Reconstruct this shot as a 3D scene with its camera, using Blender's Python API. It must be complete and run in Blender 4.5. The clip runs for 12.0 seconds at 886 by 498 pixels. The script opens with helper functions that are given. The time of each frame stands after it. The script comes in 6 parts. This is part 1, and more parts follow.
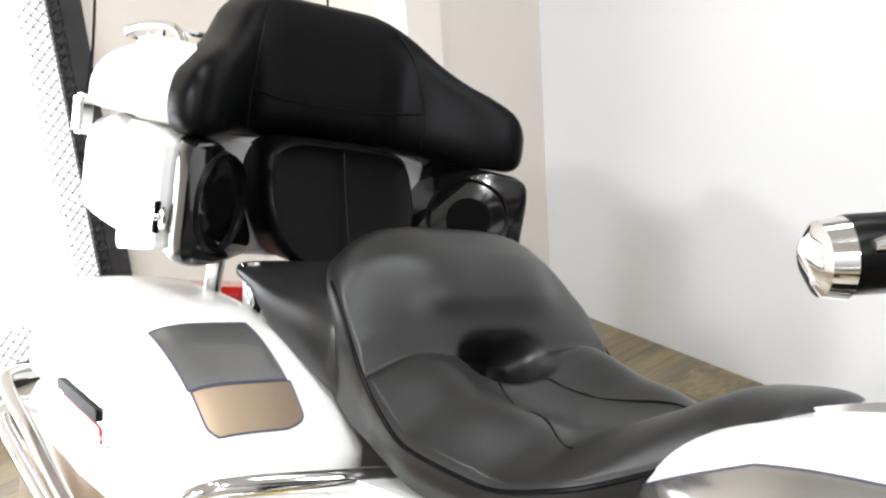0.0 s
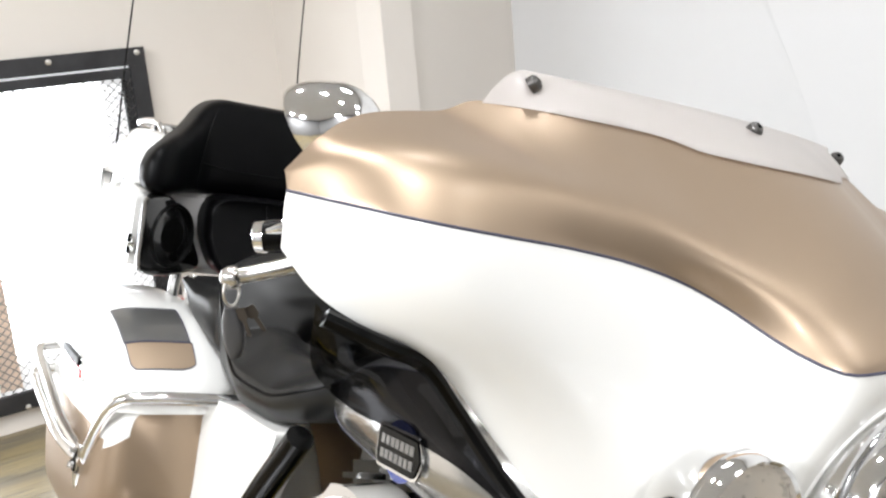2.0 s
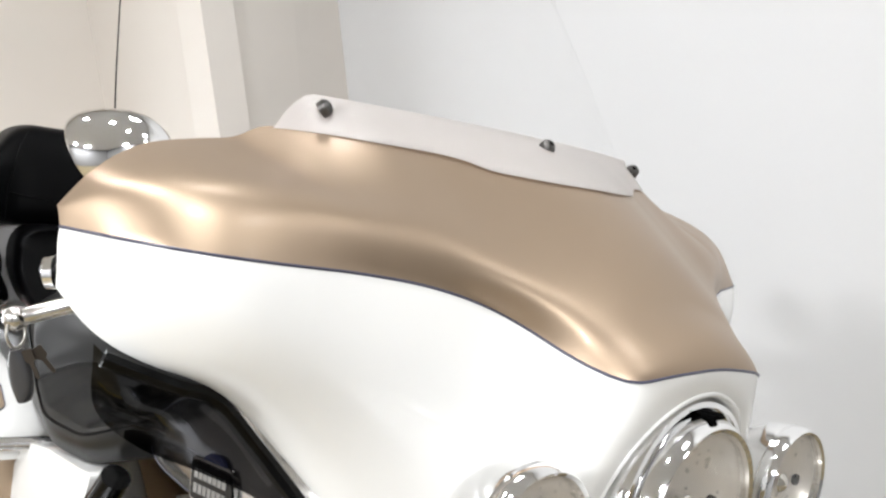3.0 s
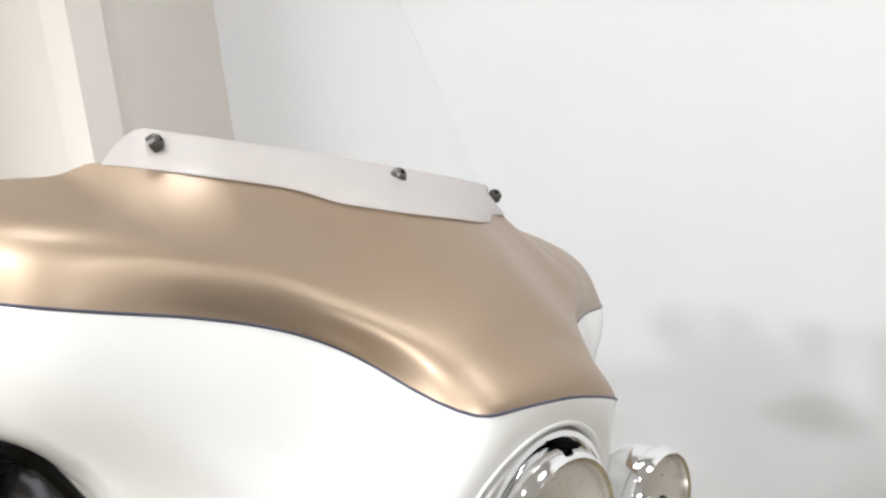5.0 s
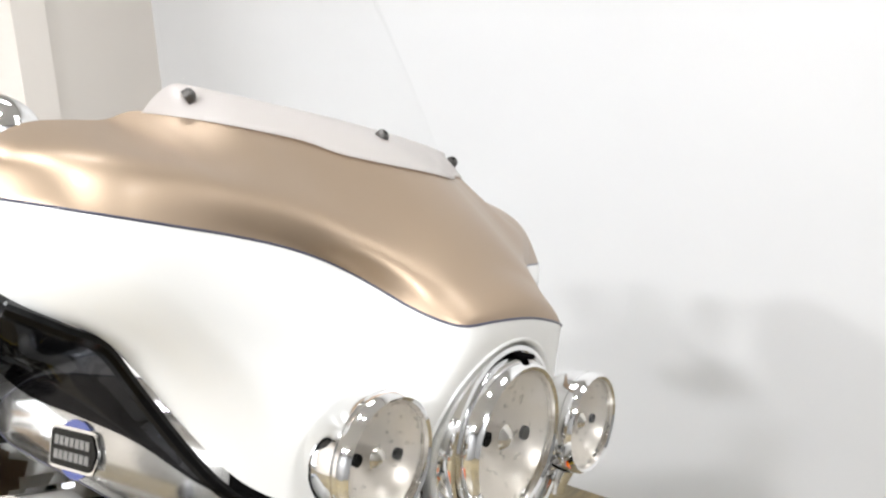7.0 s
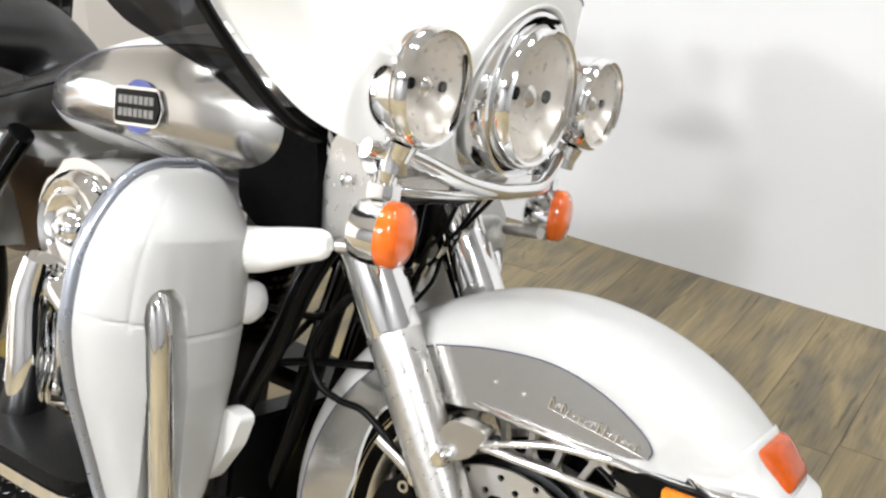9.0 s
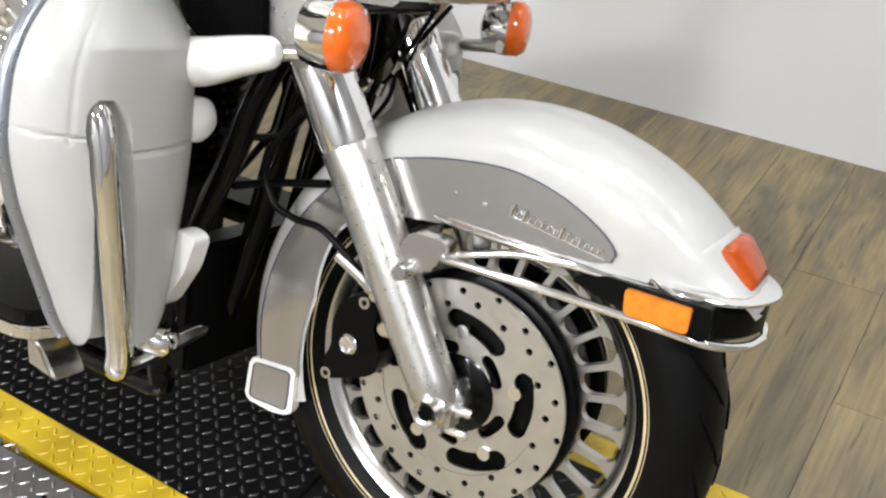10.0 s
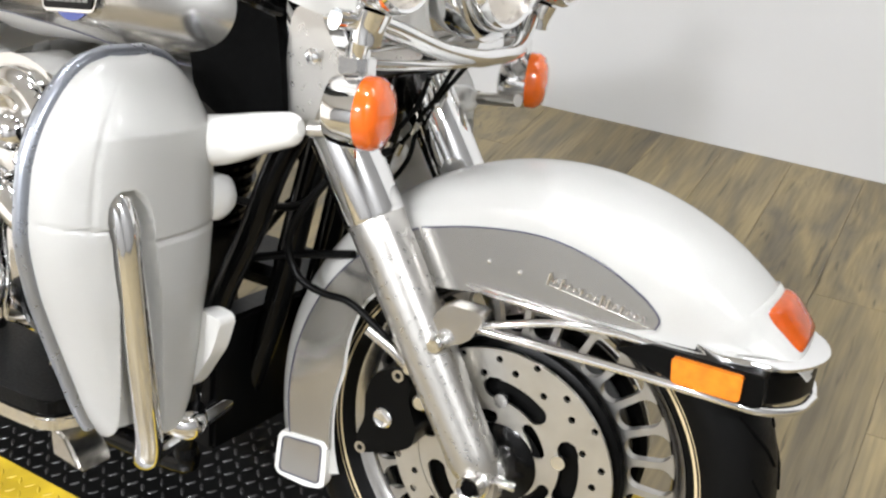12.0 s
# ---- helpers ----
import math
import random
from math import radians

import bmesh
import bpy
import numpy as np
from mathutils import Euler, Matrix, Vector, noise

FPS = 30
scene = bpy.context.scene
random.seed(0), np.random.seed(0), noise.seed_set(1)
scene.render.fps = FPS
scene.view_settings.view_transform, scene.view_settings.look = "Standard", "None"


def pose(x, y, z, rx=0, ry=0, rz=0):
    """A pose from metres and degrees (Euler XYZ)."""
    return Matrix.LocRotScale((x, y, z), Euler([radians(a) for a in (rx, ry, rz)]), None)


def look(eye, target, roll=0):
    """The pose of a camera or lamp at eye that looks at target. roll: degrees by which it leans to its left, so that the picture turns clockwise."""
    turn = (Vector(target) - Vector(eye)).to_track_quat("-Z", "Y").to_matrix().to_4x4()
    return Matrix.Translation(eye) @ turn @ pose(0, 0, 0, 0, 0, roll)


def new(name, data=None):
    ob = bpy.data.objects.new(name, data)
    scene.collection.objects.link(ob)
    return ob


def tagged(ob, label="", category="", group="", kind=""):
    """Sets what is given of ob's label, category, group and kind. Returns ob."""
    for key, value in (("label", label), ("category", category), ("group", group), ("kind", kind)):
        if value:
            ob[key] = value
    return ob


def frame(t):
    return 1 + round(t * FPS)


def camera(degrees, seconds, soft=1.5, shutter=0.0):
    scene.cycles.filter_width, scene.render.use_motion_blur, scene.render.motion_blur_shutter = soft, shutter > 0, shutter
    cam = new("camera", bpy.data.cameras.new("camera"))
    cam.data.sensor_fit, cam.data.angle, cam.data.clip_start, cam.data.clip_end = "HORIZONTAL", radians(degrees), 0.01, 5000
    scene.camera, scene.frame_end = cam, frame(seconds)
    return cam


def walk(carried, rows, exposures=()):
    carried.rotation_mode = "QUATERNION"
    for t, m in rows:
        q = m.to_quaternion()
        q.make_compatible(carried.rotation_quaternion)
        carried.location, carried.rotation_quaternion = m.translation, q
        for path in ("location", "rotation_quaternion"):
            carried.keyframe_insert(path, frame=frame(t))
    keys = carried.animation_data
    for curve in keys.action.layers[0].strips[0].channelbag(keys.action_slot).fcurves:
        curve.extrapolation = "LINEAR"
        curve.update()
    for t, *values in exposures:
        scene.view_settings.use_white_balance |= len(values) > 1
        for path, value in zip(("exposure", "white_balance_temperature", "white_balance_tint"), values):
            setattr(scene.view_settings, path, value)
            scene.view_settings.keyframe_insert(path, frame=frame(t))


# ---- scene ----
import collections

cam = camera(48.96, 12.0, soft=2.4)
PATH = [
    (0, (-0.4463, -0.4343, 1.2612), (-1.8795, 0.8039, 0.6187), -4.43),
    (0.5, (-0.1742, -0.5088, 1.3302), (-1.7668, 0.596, 0.8371), -5.74),
    (1, (0.1459, -0.5127, 1.3481), (-1.5585, 0.4026, 0.8409), -4.35),
    (1.5, (0.2909, -0.509, 1.3472), (-1.3784, 0.483, 0.8679), -4.38),
    (2, (0.3353, -0.4714, 1.3434), (-1.2745, 0.6091, 0.8521), -5.01),
    (2.5, (0.3662, -0.4448, 1.3393), (-1.1566, 0.758, 0.8552), -5.20),
    (3, (0.3641, -0.4274, 1.3475), (-1.0579, 0.8907, 0.8571), -5.30),
    (3.5, (0.3712, -0.4136, 1.3488), (-1.0221, 0.9413, 0.8762), -5.90),
    (5.5, (0.3874, -0.3498, 1.3407), (-0.8682, 1.1333, 0.8677), -6.28),
    (6, (0.399, -0.3393, 1.3375), (-0.8398, 1.1565, 0.8604), -6.62),
    (6.5, (0.4239, -0.4053, 1.3377), (-0.7881, 1.1205, 0.8873), -6.03),
    (6.7, (0.4285, -0.4754, 1.3422), (-0.7455, 1.0774, 0.8836), -4.87),
    (8.3, (0.4731, -0.7513, 1.29), (-0.581, 0.7978, 0.5906), -1.26),
    (8.5, (0.4762, -0.7554, 1.2714), (-0.5742, 0.7688, 0.5141), -1.85),
    (9, (0.4795, -0.7603, 1.2221), (-0.5434, 0.7294, 0.3652), -1.13),
    (9.5, (0.479, -0.7609, 1.1781), (-0.4769, 0.6959, 0.1962), -0.78),
    (10, (0.4766, -0.7629, 1.1491), (-0.4021, 0.6579, 0.0495), -1.19),
    (10.5, (0.4803, -0.7708, 1.1144), (-0.3417, 0.6141, -0.0715), 0.03),
    (11, (0.4781, -0.7814, 1.0909), (-0.2995, 0.5844, -0.146), 0.76),
    (11.5, (0.4614, -0.7795, 1.116), (-0.3493, 0.592, -0.0931), -1.35),
    (12, (0.4014, -0.7302, 1.1944), (-0.4624, 0.7094, 0.1074), -3.69),
]
EXPOSURES = [(0, 0.30), (1.0, 0.16), (2.5, -0.02), (3.5, -0.06), (6.7, 0.06), (8.3, 0.24), (9.5, 0.14), (10.5, -0.06), (11.5, -0.04), (12.0, 0.14)]
walk(cam, [(t, look(eye, target, roll)) for t, eye, target, roll in PATH], EXPOSURES)

# ---- light ----
world = bpy.data.worlds.new("world")
scene.world = world
world.use_nodes = True
_bg = world.node_tree.nodes["Background"]
_bg.inputs["Color"].default_value = (0.9, 0.95, 1.0, 1)
_bg.inputs["Strength"].default_value = 1.0


def lamp(name, kind, place, target, power, color=(1, 1, 1), **more):
    data = bpy.data.lights.new(name, kind)
    data.energy, data.color = power, color
    if "size" in more:
        data.shape, data.size, data.size_y = "RECTANGLE", more["size"], more.get("size_y", more["size"])
    if "radius" in more:
        data.shadow_soft_size = more["radius"]
    ob = new(name, data)
    ob.matrix_basis = look(place, target)
    return ob


LIGHTS = [((x, -0.15, 2.93), 0.13, 17) for x in (-1.7, -0.7, 0.3)]
LIGHTS += [((x, y, 2.93), 0.34, w) for x, y, w in ((-1.3, -3.3, 175), (0.2, -3.3, 175), (2.2, -1.6, 96))]
LIGHTS += [((x, y, 2.93), 0.42, 9.0) for x, y in ((-0.95, 0.95), (0.85, 0.95), (1.9, 0.9))]
for _p, _s, _w in LIGHTS:
    lamp("ceiling_light", "AREA", _p, (_p[0], _p[1], 0), _w, (0.972, 0.99, 1.025), size=_s)



# ---- materials ----
def material(name, color, rough=0.5, metal=0.0, coat=0.0, spread=0.06, scale=6.0, bump=0.0, fine=120.0, vary=0.12, **more):
    """A principled surface whose colour and gloss vary at two scales."""
    m = bpy.data.materials.new(name)
    m.use_nodes = True
    nt = m.node_tree
    b = nt.nodes["Principled BSDF"]
    b.inputs["Metallic"].default_value = metal
    b.inputs["Coat Weight"].default_value = coat
    b.inputs["Coat Roughness"].default_value = more.get("coat_rough", 0.04)
    for key in ("Transmission Weight", "IOR", "Alpha", "Emission Strength", "Specular IOR Level", "Subsurface Weight"):
        if key in more:
            b.inputs[key].default_value = more[key]
    if "emit" in more:
        b.inputs["Emission Color"].default_value = (*more["emit"], 1)
    co = nt.nodes.new("ShaderNodeTexCoord")
    n1, n2 = nt.nodes.new("ShaderNodeTexNoise"), nt.nodes.new("ShaderNodeTexNoise")
    n1.inputs["Scale"].default_value, n2.inputs["Scale"].default_value = scale, fine
    n1.inputs["Detail"].default_value = 4
    for n in (n1, n2):
        nt.links.new(co.outputs["Object"], n.inputs["Vector"])
    ramp = nt.nodes.new("ShaderNodeMapRange")
    ramp.inputs["To Min"].default_value, ramp.inputs["To Max"].default_value = 1 - spread, 1 + spread
    ramp.inputs["From Min"].default_value, ramp.inputs["From Max"].default_value = 0.3, 0.7
    nt.links.new(n1.outputs["Fac"], ramp.inputs["Value"])
    mul = nt.nodes.new("ShaderNodeVectorMath")
    mul.operation = "SCALE"
    mul.inputs[0].default_value = color
    nt.links.new(ramp.outputs["Result"], mul.inputs["Scale"])
    nt.links.new(mul.outputs["Vector"], b.inputs["Base Color"])
    r2 = nt.nodes.new("ShaderNodeMapRange")
    r2.inputs["To Min"].default_value, r2.inputs["To Max"].default_value = rough * (1 - vary), min(1, rough * (1 + vary))
    r2.inputs["From Min"].default_value, r2.inputs["From Max"].default_value = 0.3, 0.7
    nt.links.new(n2.outputs["Fac"], r2.inputs["Value"])
    nt.links.new(r2.outputs["Result"], b.inputs["Roughness"])
    if bump:
        bp = nt.nodes.new("ShaderNodeBump")
        bp.inputs["Strength"].default_value, bp.inputs["Distance"].default_value = 1.0, bump
        nt.links.new(n2.outputs["Fac"], bp.inputs["Height"])
        nt.links.new(bp.outputs["Normal"], b.inputs["Normal"])
    return m


WHITE = material("white_pearl_paint", (0.73, 0.725, 0.70), 0.30, coat=0.8, spread=0.008, vary=0.0)
GOLD = material("champagne_metallic_paint", (0.37, 0.280, 0.200), 0.43, metal=0.88, coat=0.12, coat_rough=0.05, spread=0.02, vary=0.0)
GREY = material("pewter_metallic_paint", (0.46, 0.45, 0.43), 0.19, metal=0.88, coat=0.6, spread=0.03, fine=900, vary=0.05)
CHROME = material("chrome", (0.86, 0.86, 0.86), 0.06, metal=1.0, spread=0.01)
SATIN = material("polished_aluminium", (0.64, 0.625, 0.60), 0.22, metal=1.0, spread=0.04, scale=20)
STEEL = material("brushed_steel", (0.66, 0.645, 0.61), 0.32, metal=1.0, spread=0.06, scale=30)
BLACK = material("black_plastic", (0.0014, 0.0014, 0.0014), 0.34, spread=0.2, **{"Specular IOR Level": 0.10})
GLOSS = material("black_gloss_paint", (0.0013, 0.0013, 0.0013), 0.16, spread=0.1, **{"Specular IOR Level": 0.16})
PIANO = material("black_moulded_gloss", (0.004, 0.004, 0.004), 0.12, coat=0.9, spread=0.1)
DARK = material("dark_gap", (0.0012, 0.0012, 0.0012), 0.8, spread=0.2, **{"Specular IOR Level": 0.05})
LINE = material("pinstripe", (0.05, 0.05, 0.08), 0.35, spread=0.05)
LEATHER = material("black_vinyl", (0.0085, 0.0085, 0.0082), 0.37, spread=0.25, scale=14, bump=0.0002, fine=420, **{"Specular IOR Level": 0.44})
# the seat's vinyl again, with the backrest's dimmer light put into its colour
LEATHER_SHADED = material("black_vinyl_shaded", (0.0016, 0.0016, 0.0019), 0.36, spread=0.2, scale=14, bump=0.0003, fine=300, **{"Specular IOR Level": 0.09})
RUBBER = material("tyre_rubber", (0.0016, 0.0016, 0.0016), 0.46, spread=0.25, scale=18, bump=0.0003, fine=240, **{"Specular IOR Level": 0.12})
AMBER = material("amber_lens", (0.66, 0.11, 0.006), 0.16, coat=0.8, spread=0.12, scale=60)
RED = material("red_lens", (0.6, 0.02, 0.015), 0.15, coat=0.8, spread=0.1, scale=60)


def clear(name, tint, gloss, most=0.5, rough=0.02):
    """A thin clear sheet: light passes straight, with a gloss that grows at grazing angles."""
    m = bpy.data.materials.new(name)
    m.use_nodes = True
    nt = m.node_tree
    nt.nodes.remove(nt.nodes["Principled BSDF"])
    tr, gl, mix, fr = (nt.nodes.new("ShaderNode" + k) for k in ("BsdfTransparent", "BsdfGlossy", "MixShader", "LayerWeight"))
    steep, span = nt.nodes.new("ShaderNodeMath"), nt.nodes.new("ShaderNodeMapRange")
    steep.operation = "POWER"
    steep.inputs[1].default_value = 4.0
    tr.inputs["Color"].default_value = (*tint, 1)
    gl.inputs["Roughness"].default_value = rough
    fr.inputs["Blend"].default_value = 0.5
    span.inputs["To Min"].default_value, span.inputs["To Max"].default_value = gloss, most
    nt.links.new(fr.outputs["Facing"], steep.inputs[0])
    nt.links.new(steep.outputs[0], span.inputs["Value"])
    nt.links.new(span.outputs["Result"], mix.inputs[0])
    nt.links.new(tr.outputs[0], mix.inputs[1])
    nt.links.new(gl.outputs[0], mix.inputs[2])
    nt.links.new(mix.outputs[0], nt.nodes["Material Output"].inputs["Surface"])
    return m


LENS = clear("clear_lens", (0.95, 0.94, 0.92), 0.03)
SMOKE = clear("smoked_plastic", (0.05, 0.05, 0.053), 0.03, 0.20)
CLEAR = clear("clear_plastic", (0.985, 0.985, 0.985), 0.0, 0.06)
GREYD = material("dark_pewter_paint", (0.16, 0.16, 0.155), 0.30, metal=0.6, coat=1.0, spread=0.03, fine=900)
BLUE = material("blue_enamel", (0.03, 0.05, 0.22), 0.2, coat=0.8)
PANEL = material("grey_panel", (0.42, 0.41, 0.40), 0.4, spread=0.05)
LENSW = material("white_plastic", (0.75, 0.75, 0.74), 0.25, coat=0.5, spread=0.03)
EDGE = material("blue_grey_edge_strip", (0.33, 0.35, 0.39), 0.30, metal=0.8, spread=0.05)
SLIDER = material("satin_fork_alloy", (0.60, 0.585, 0.555), 0.30, metal=0.95, spread=0.05, scale=18)
SPOKE = material("cast_aluminium", (0.50, 0.49, 0.47), 0.34, metal=1.0, spread=0.06, scale=30)
FOBM = material("grey_plastic", (0.035, 0.035, 0.037), 0.35, spread=0.05)
BRASS = material("brass", (0.035, 0.028, 0.022), 0.4, metal=0.4, spread=0.1)
MULL = material("orange_timber", (0.84, 0.68, 0.56), 0.6, spread=0.12, scale=12)
STAIN = material("red_brown_tape", (0.42, 0.16, 0.10), 0.6, spread=0.2, scale=30)
REFLECT = material("lamp_reflector", (0.80, 0.775, 0.75), 0.30, metal=0.4, spread=0.02, scale=12)
SCREW = material("dark_steel_screw", (0.10, 0.095, 0.09), 0.35, metal=0.8, spread=0.2, scale=80)
AMBER2 = material("amber_reflector", (0.64, 0.175, 0.006), 0.2, coat=0.8, spread=0.15, scale=90)
CREAM = material("whitewall_line", (0.62, 0.50, 0.30), 0.6, spread=0.1, scale=30)
TRIMW = material("white_screen_trim", (0.64, 0.60, 0.57), 0.35, coat=0.3, spread=0.005, vary=0.0)
WALL = material("white_wall_paint", (0.64, 0.64, 0.637), 0.62, spread=0.02, scale=1.2, bump=0.0001, fine=90)
BEIGE = material("cream_wall_paint", (0.68, 0.635, 0.58), 0.6, spread=0.03, scale=1.5, bump=0.0001, fine=90)
GREYW = material("grey_wall_paint", (0.20, 0.20, 0.20), 0.6, spread=0.03, scale=1.5)
CEIL = material("ceiling_paint", (0.60, 0.60, 0.60), 0.7, spread=0.02)
IRON = material("black_iron_frame", (0.02, 0.02, 0.022), 0.45, spread=0.5, scale=9, bump=0.001, fine=60)
MESH = material("expanded_metal", (0.20, 0.19, 0.18), 0.5, metal=0.4, spread=0.15)

# ---- frames of the motorcycle: it leans on its stand ----
LEAN = -17.14
FORK = pose(0, 0, 0, LEAN, 0, 0)
BODY = pose(0, 0, 0, LEAN, 0, 0)


# ---- mesh helpers ----
def link_mesh(name, bm, mats, smooth=40):
    bmesh.ops.recalc_face_normals(bm, faces=bm.faces)
    me = bpy.data.meshes.new(name)
    bm.to_mesh(me)
    bm.free()
    for m in mats if isinstance(mats, (list, tuple)) else [mats]:
        me.materials.append(m)
    if smooth:
        me.polygons.foreach_set("use_smooth", [True] * len(me.polygons))
        me.set_sharp_from_angle(angle=radians(smooth))
    return me


def part(name, bm, mats, parent=None, label="", at=None, smooth=40):
    me = bm if isinstance(bm, bpy.types.Mesh) else link_mesh(name, bm, mats, smooth)
    ob = new(name, me)
    if parent is not None:
        ob.parent = parent
    if at is not None:
        ob.matrix_basis = at
    if label:
        ob["label"] = label
    return ob


def spline(pts, n):
    """n points on a smooth curve through pts."""
    p = [Vector(q) for q in pts]
    if len(p) == 2:
        return [p[0].lerp(p[1], i / (n - 1)) for i in range(n)]
    e = [2 * p[0] - p[1], *p, 2 * p[-1] - p[-2]]
    out = []
    for i in range(n):
        s = i / (n - 1) * (len(p) - 1)
        k = min(int(s), len(p) - 2)
        t = s - k
        a, b, c, d = e[k:k + 4]
        out.append(0.5 * ((2 * b) + (c - a) * t + (2 * a - 5 * b + 4 * c - d) * t * t + (3 * b - a - 3 * c + d) * t ** 3))
    return out


def skin(rings, bm=None, closed=True, caps=True, mat=0):
    """Faces between rings of points."""
    bm = bm or bmesh.new()
    vs = [[bm.verts.new(p) for p in r] for r in rings]
    n = len(vs[0])
    for a, b in zip(vs, vs[1:]):
        for i in range(n if closed else n - 1):
            f = bm.faces.new((a[i], a[(i + 1) % n], b[(i + 1) % n], b[i]))
            f.material_index = mat
    if caps and closed:
        for r in (vs[0], vs[-1]):
            f = bm.faces.new(r)
            f.material_index = mat
    return bm


def tube(pts, r, n=12, steps=None, bm=None, mat=0, flat=1.0, smooth=True):
    """A round bar along a curve; r is a number or one radius for each given point."""
    steps = steps or (len(pts) if not smooth else max(2, 8 * (len(pts) - 1)))
    path = spline(pts, steps) if smooth else [Vector(p) for p in pts]
    steps = len(path)
    rs = r if isinstance(r, (list, tuple)) else [r] * len(pts)
    rad = [float(np.interp(i / (steps - 1) * (len(rs) - 1), range(len(rs)), rs)) for i in range(steps)]
    rings, side = [], None
    for i, p in enumerate(path):
        t = (path[min(i + 1, steps - 1)] - path[max(i - 1, 0)]).normalized()
        if side is None:
            side = t.orthogonal().normalized()
        side = (side - t * side.dot(t)).normalized()
        up = t.cross(side)
        rings.append([p + rad[i] * (math.cos(a) * side + flat * math.sin(a) * up) for a in (2 * math.pi * k / n for k in range(n))])
    return skin(rings, bm, mat=mat)


def lathe(profile, n=48, m=None, bm=None, mat=0, closed=False):
    """Turns (along, radius) pairs round the local x axis."""
    m = m or Matrix()
    rings = [[m @ Vector((a, r * math.cos(t), r * math.sin(t))) for t in (2 * math.pi * k / n for k in range(n))] for a, r in profile]
    if closed:
        rings.append(rings[0])
    bm2 = skin(rings, bm, caps=False, mat=mat)
    if closed:
        bmesh.ops.remove_doubles(bm2, verts=bm2.verts, dist=1e-6)
    return bm2


def prism(poly, a, b, axis="y", bevel=0.0, m=None, bm=None, mat=0, segments=2):
    """An outline in the plane across an axis, thick from a to b."""
    m = m or Matrix()
    own = bmesh.new()
    place = {"y": lambda u, v, w: (u, w, v), "x": lambda u, v, w: (w, u, v), "z": lambda u, v, w: (u, v, w)}[axis]
    skin([[m @ Vector(place(u, v, w)) for u, v in poly] for w in (a, b)], own)
    if bevel:
        bmesh.ops.bevel(own, geom=own.edges[:] , offset=bevel, segments=segments, affect="EDGES", clamp_overlap=True)
    for f in own.faces:
        f.material_index = mat
    return join(own, bm)


def join(own, bm):
    if bm is None:
        return own
    me = bpy.data.meshes.new("t")
    own.to_mesh(me)
    own.free()
    bm.from_mesh(me)
    bpy.data.meshes.remove(me)
    return bm


def box(x0, y0, z0, x1, y1, z1, bevel=0.0, bm=None, m=None, mat=0):
    return prism([(x0, y0), (x1, y0), (x1, y1), (x0, y1)], z0, z1, "z", bevel, m, bm, mat)


def smooth_poly(pts, n=48, closed=True):
    """A smooth closed outline through 2D points."""
    if not closed:
        return [(p.x, p.y) for p in spline([(x, y, 0) for x, y in pts], n)]
    k = len(pts)
    ext = [pts[-2], pts[-1], *pts, pts[0], pts[1], pts[2]]
    out = []
    for i in range(n):
        s = i / n * k
        j, t = int(s), s - int(s)
        q = [Vector((*ext[j + 1 + d], 0)) for d in range(4)]
        a, b, c, d = q
        v = 0.5 * ((2 * b) + (c - a) * t + (2 * a - 5 * b + 4 * c - d) * t * t + (3 * b - a - 3 * c + d) * t ** 3)
        out.append((v.x, v.y))
    return out


def round_poly(pts, r, n=4):
    """A polygon with rounded corners."""
    out, k = [], len(pts)
    for i in range(k):
        p, a, b = Vector((*pts[i], 0)), Vector((*pts[i - 1], 0)), Vector((*pts[(i + 1) % k], 0))
        ra = min(r, (a - p).length * 0.45, (b - p).length * 0.45)
        s, e = p + (a - p).normalized() * ra, p + (b - p).normalized() * ra
        for j in range(n + 1):
            t = j / n
            v = (1 - t) ** 2 * s + 2 * t * (1 - t) * p + t * t * e
            out.append((v.x, v.y))
    return out


def ring_points(c, ux, uy, rx, ry, n=32, power=2.0):
    """A superellipse."""
    out = []
    for k in range(n):
        a = 2 * math.pi * k / n
        ca, sa = math.cos(a), math.sin(a)
        out.append(Vector(c) + Vector(ux) * rx * math.copysign(abs(ca) ** (2 / power), ca) + Vector(uy) * ry * math.copysign(abs(sa) ** (2 / power), sa))
    return out


def thing(name, label, category, group="", kind="", at=None):
    ob = new(name)
    if at is not None:
        ob.matrix_basis = at
    return tagged(ob, label, category, group, kind)

# ---- the room ----
FLOOR_Z = -0.03


def wall(name, p, q, z0, z1, thick, mat, label):
    """An upright wall from p to q; its face lies on the line and its body to the left of it."""
    d = (Vector(q) - Vector(p)).to_2d().normalized()
    nrm = Vector((-d.y, d.x)) * thick
    poly = [p, q, (q[0] + nrm.x, q[1] + nrm.y), (p[0] + nrm.x, p[1] + nrm.y)]
    ob = part(name, prism(poly, z0, z1, "z"), mat, smooth=0)
    return tagged(ob, label, "wall", kind="structure")


CEIL_Z = 3.0
wall("wall_side", (2.6, 1.36), (-2.585, 1.89), FLOOR_Z, CEIL_Z, -0.12, WALL, "smooth white painted studio wall beside the motorcycle")
wall("wall_pier", (-2.585, 1.89), (-2.465, 1.245), FLOOR_Z, CEIL_Z, -0.12, BEIGE, "cream painted end wall of the room")
wall("wall_return", (-2.465, 1.245), (-3.28, 1.245), FLOOR_Z, CEIL_Z, -0.12, BEIGE, "narrow cream painted return wall")
wall("wall_back", (-3.28, 1.245), (-3.28, -4.4), FLOOR_Z, CEIL_Z, -0.15, BEIGE, "cream painted wall round the meshed window")
wall("wall_front", (2.6, -4.4), (2.6, 1.36), FLOOR_Z, CEIL_Z, -0.12, GREYW, "plain grey painted wall")
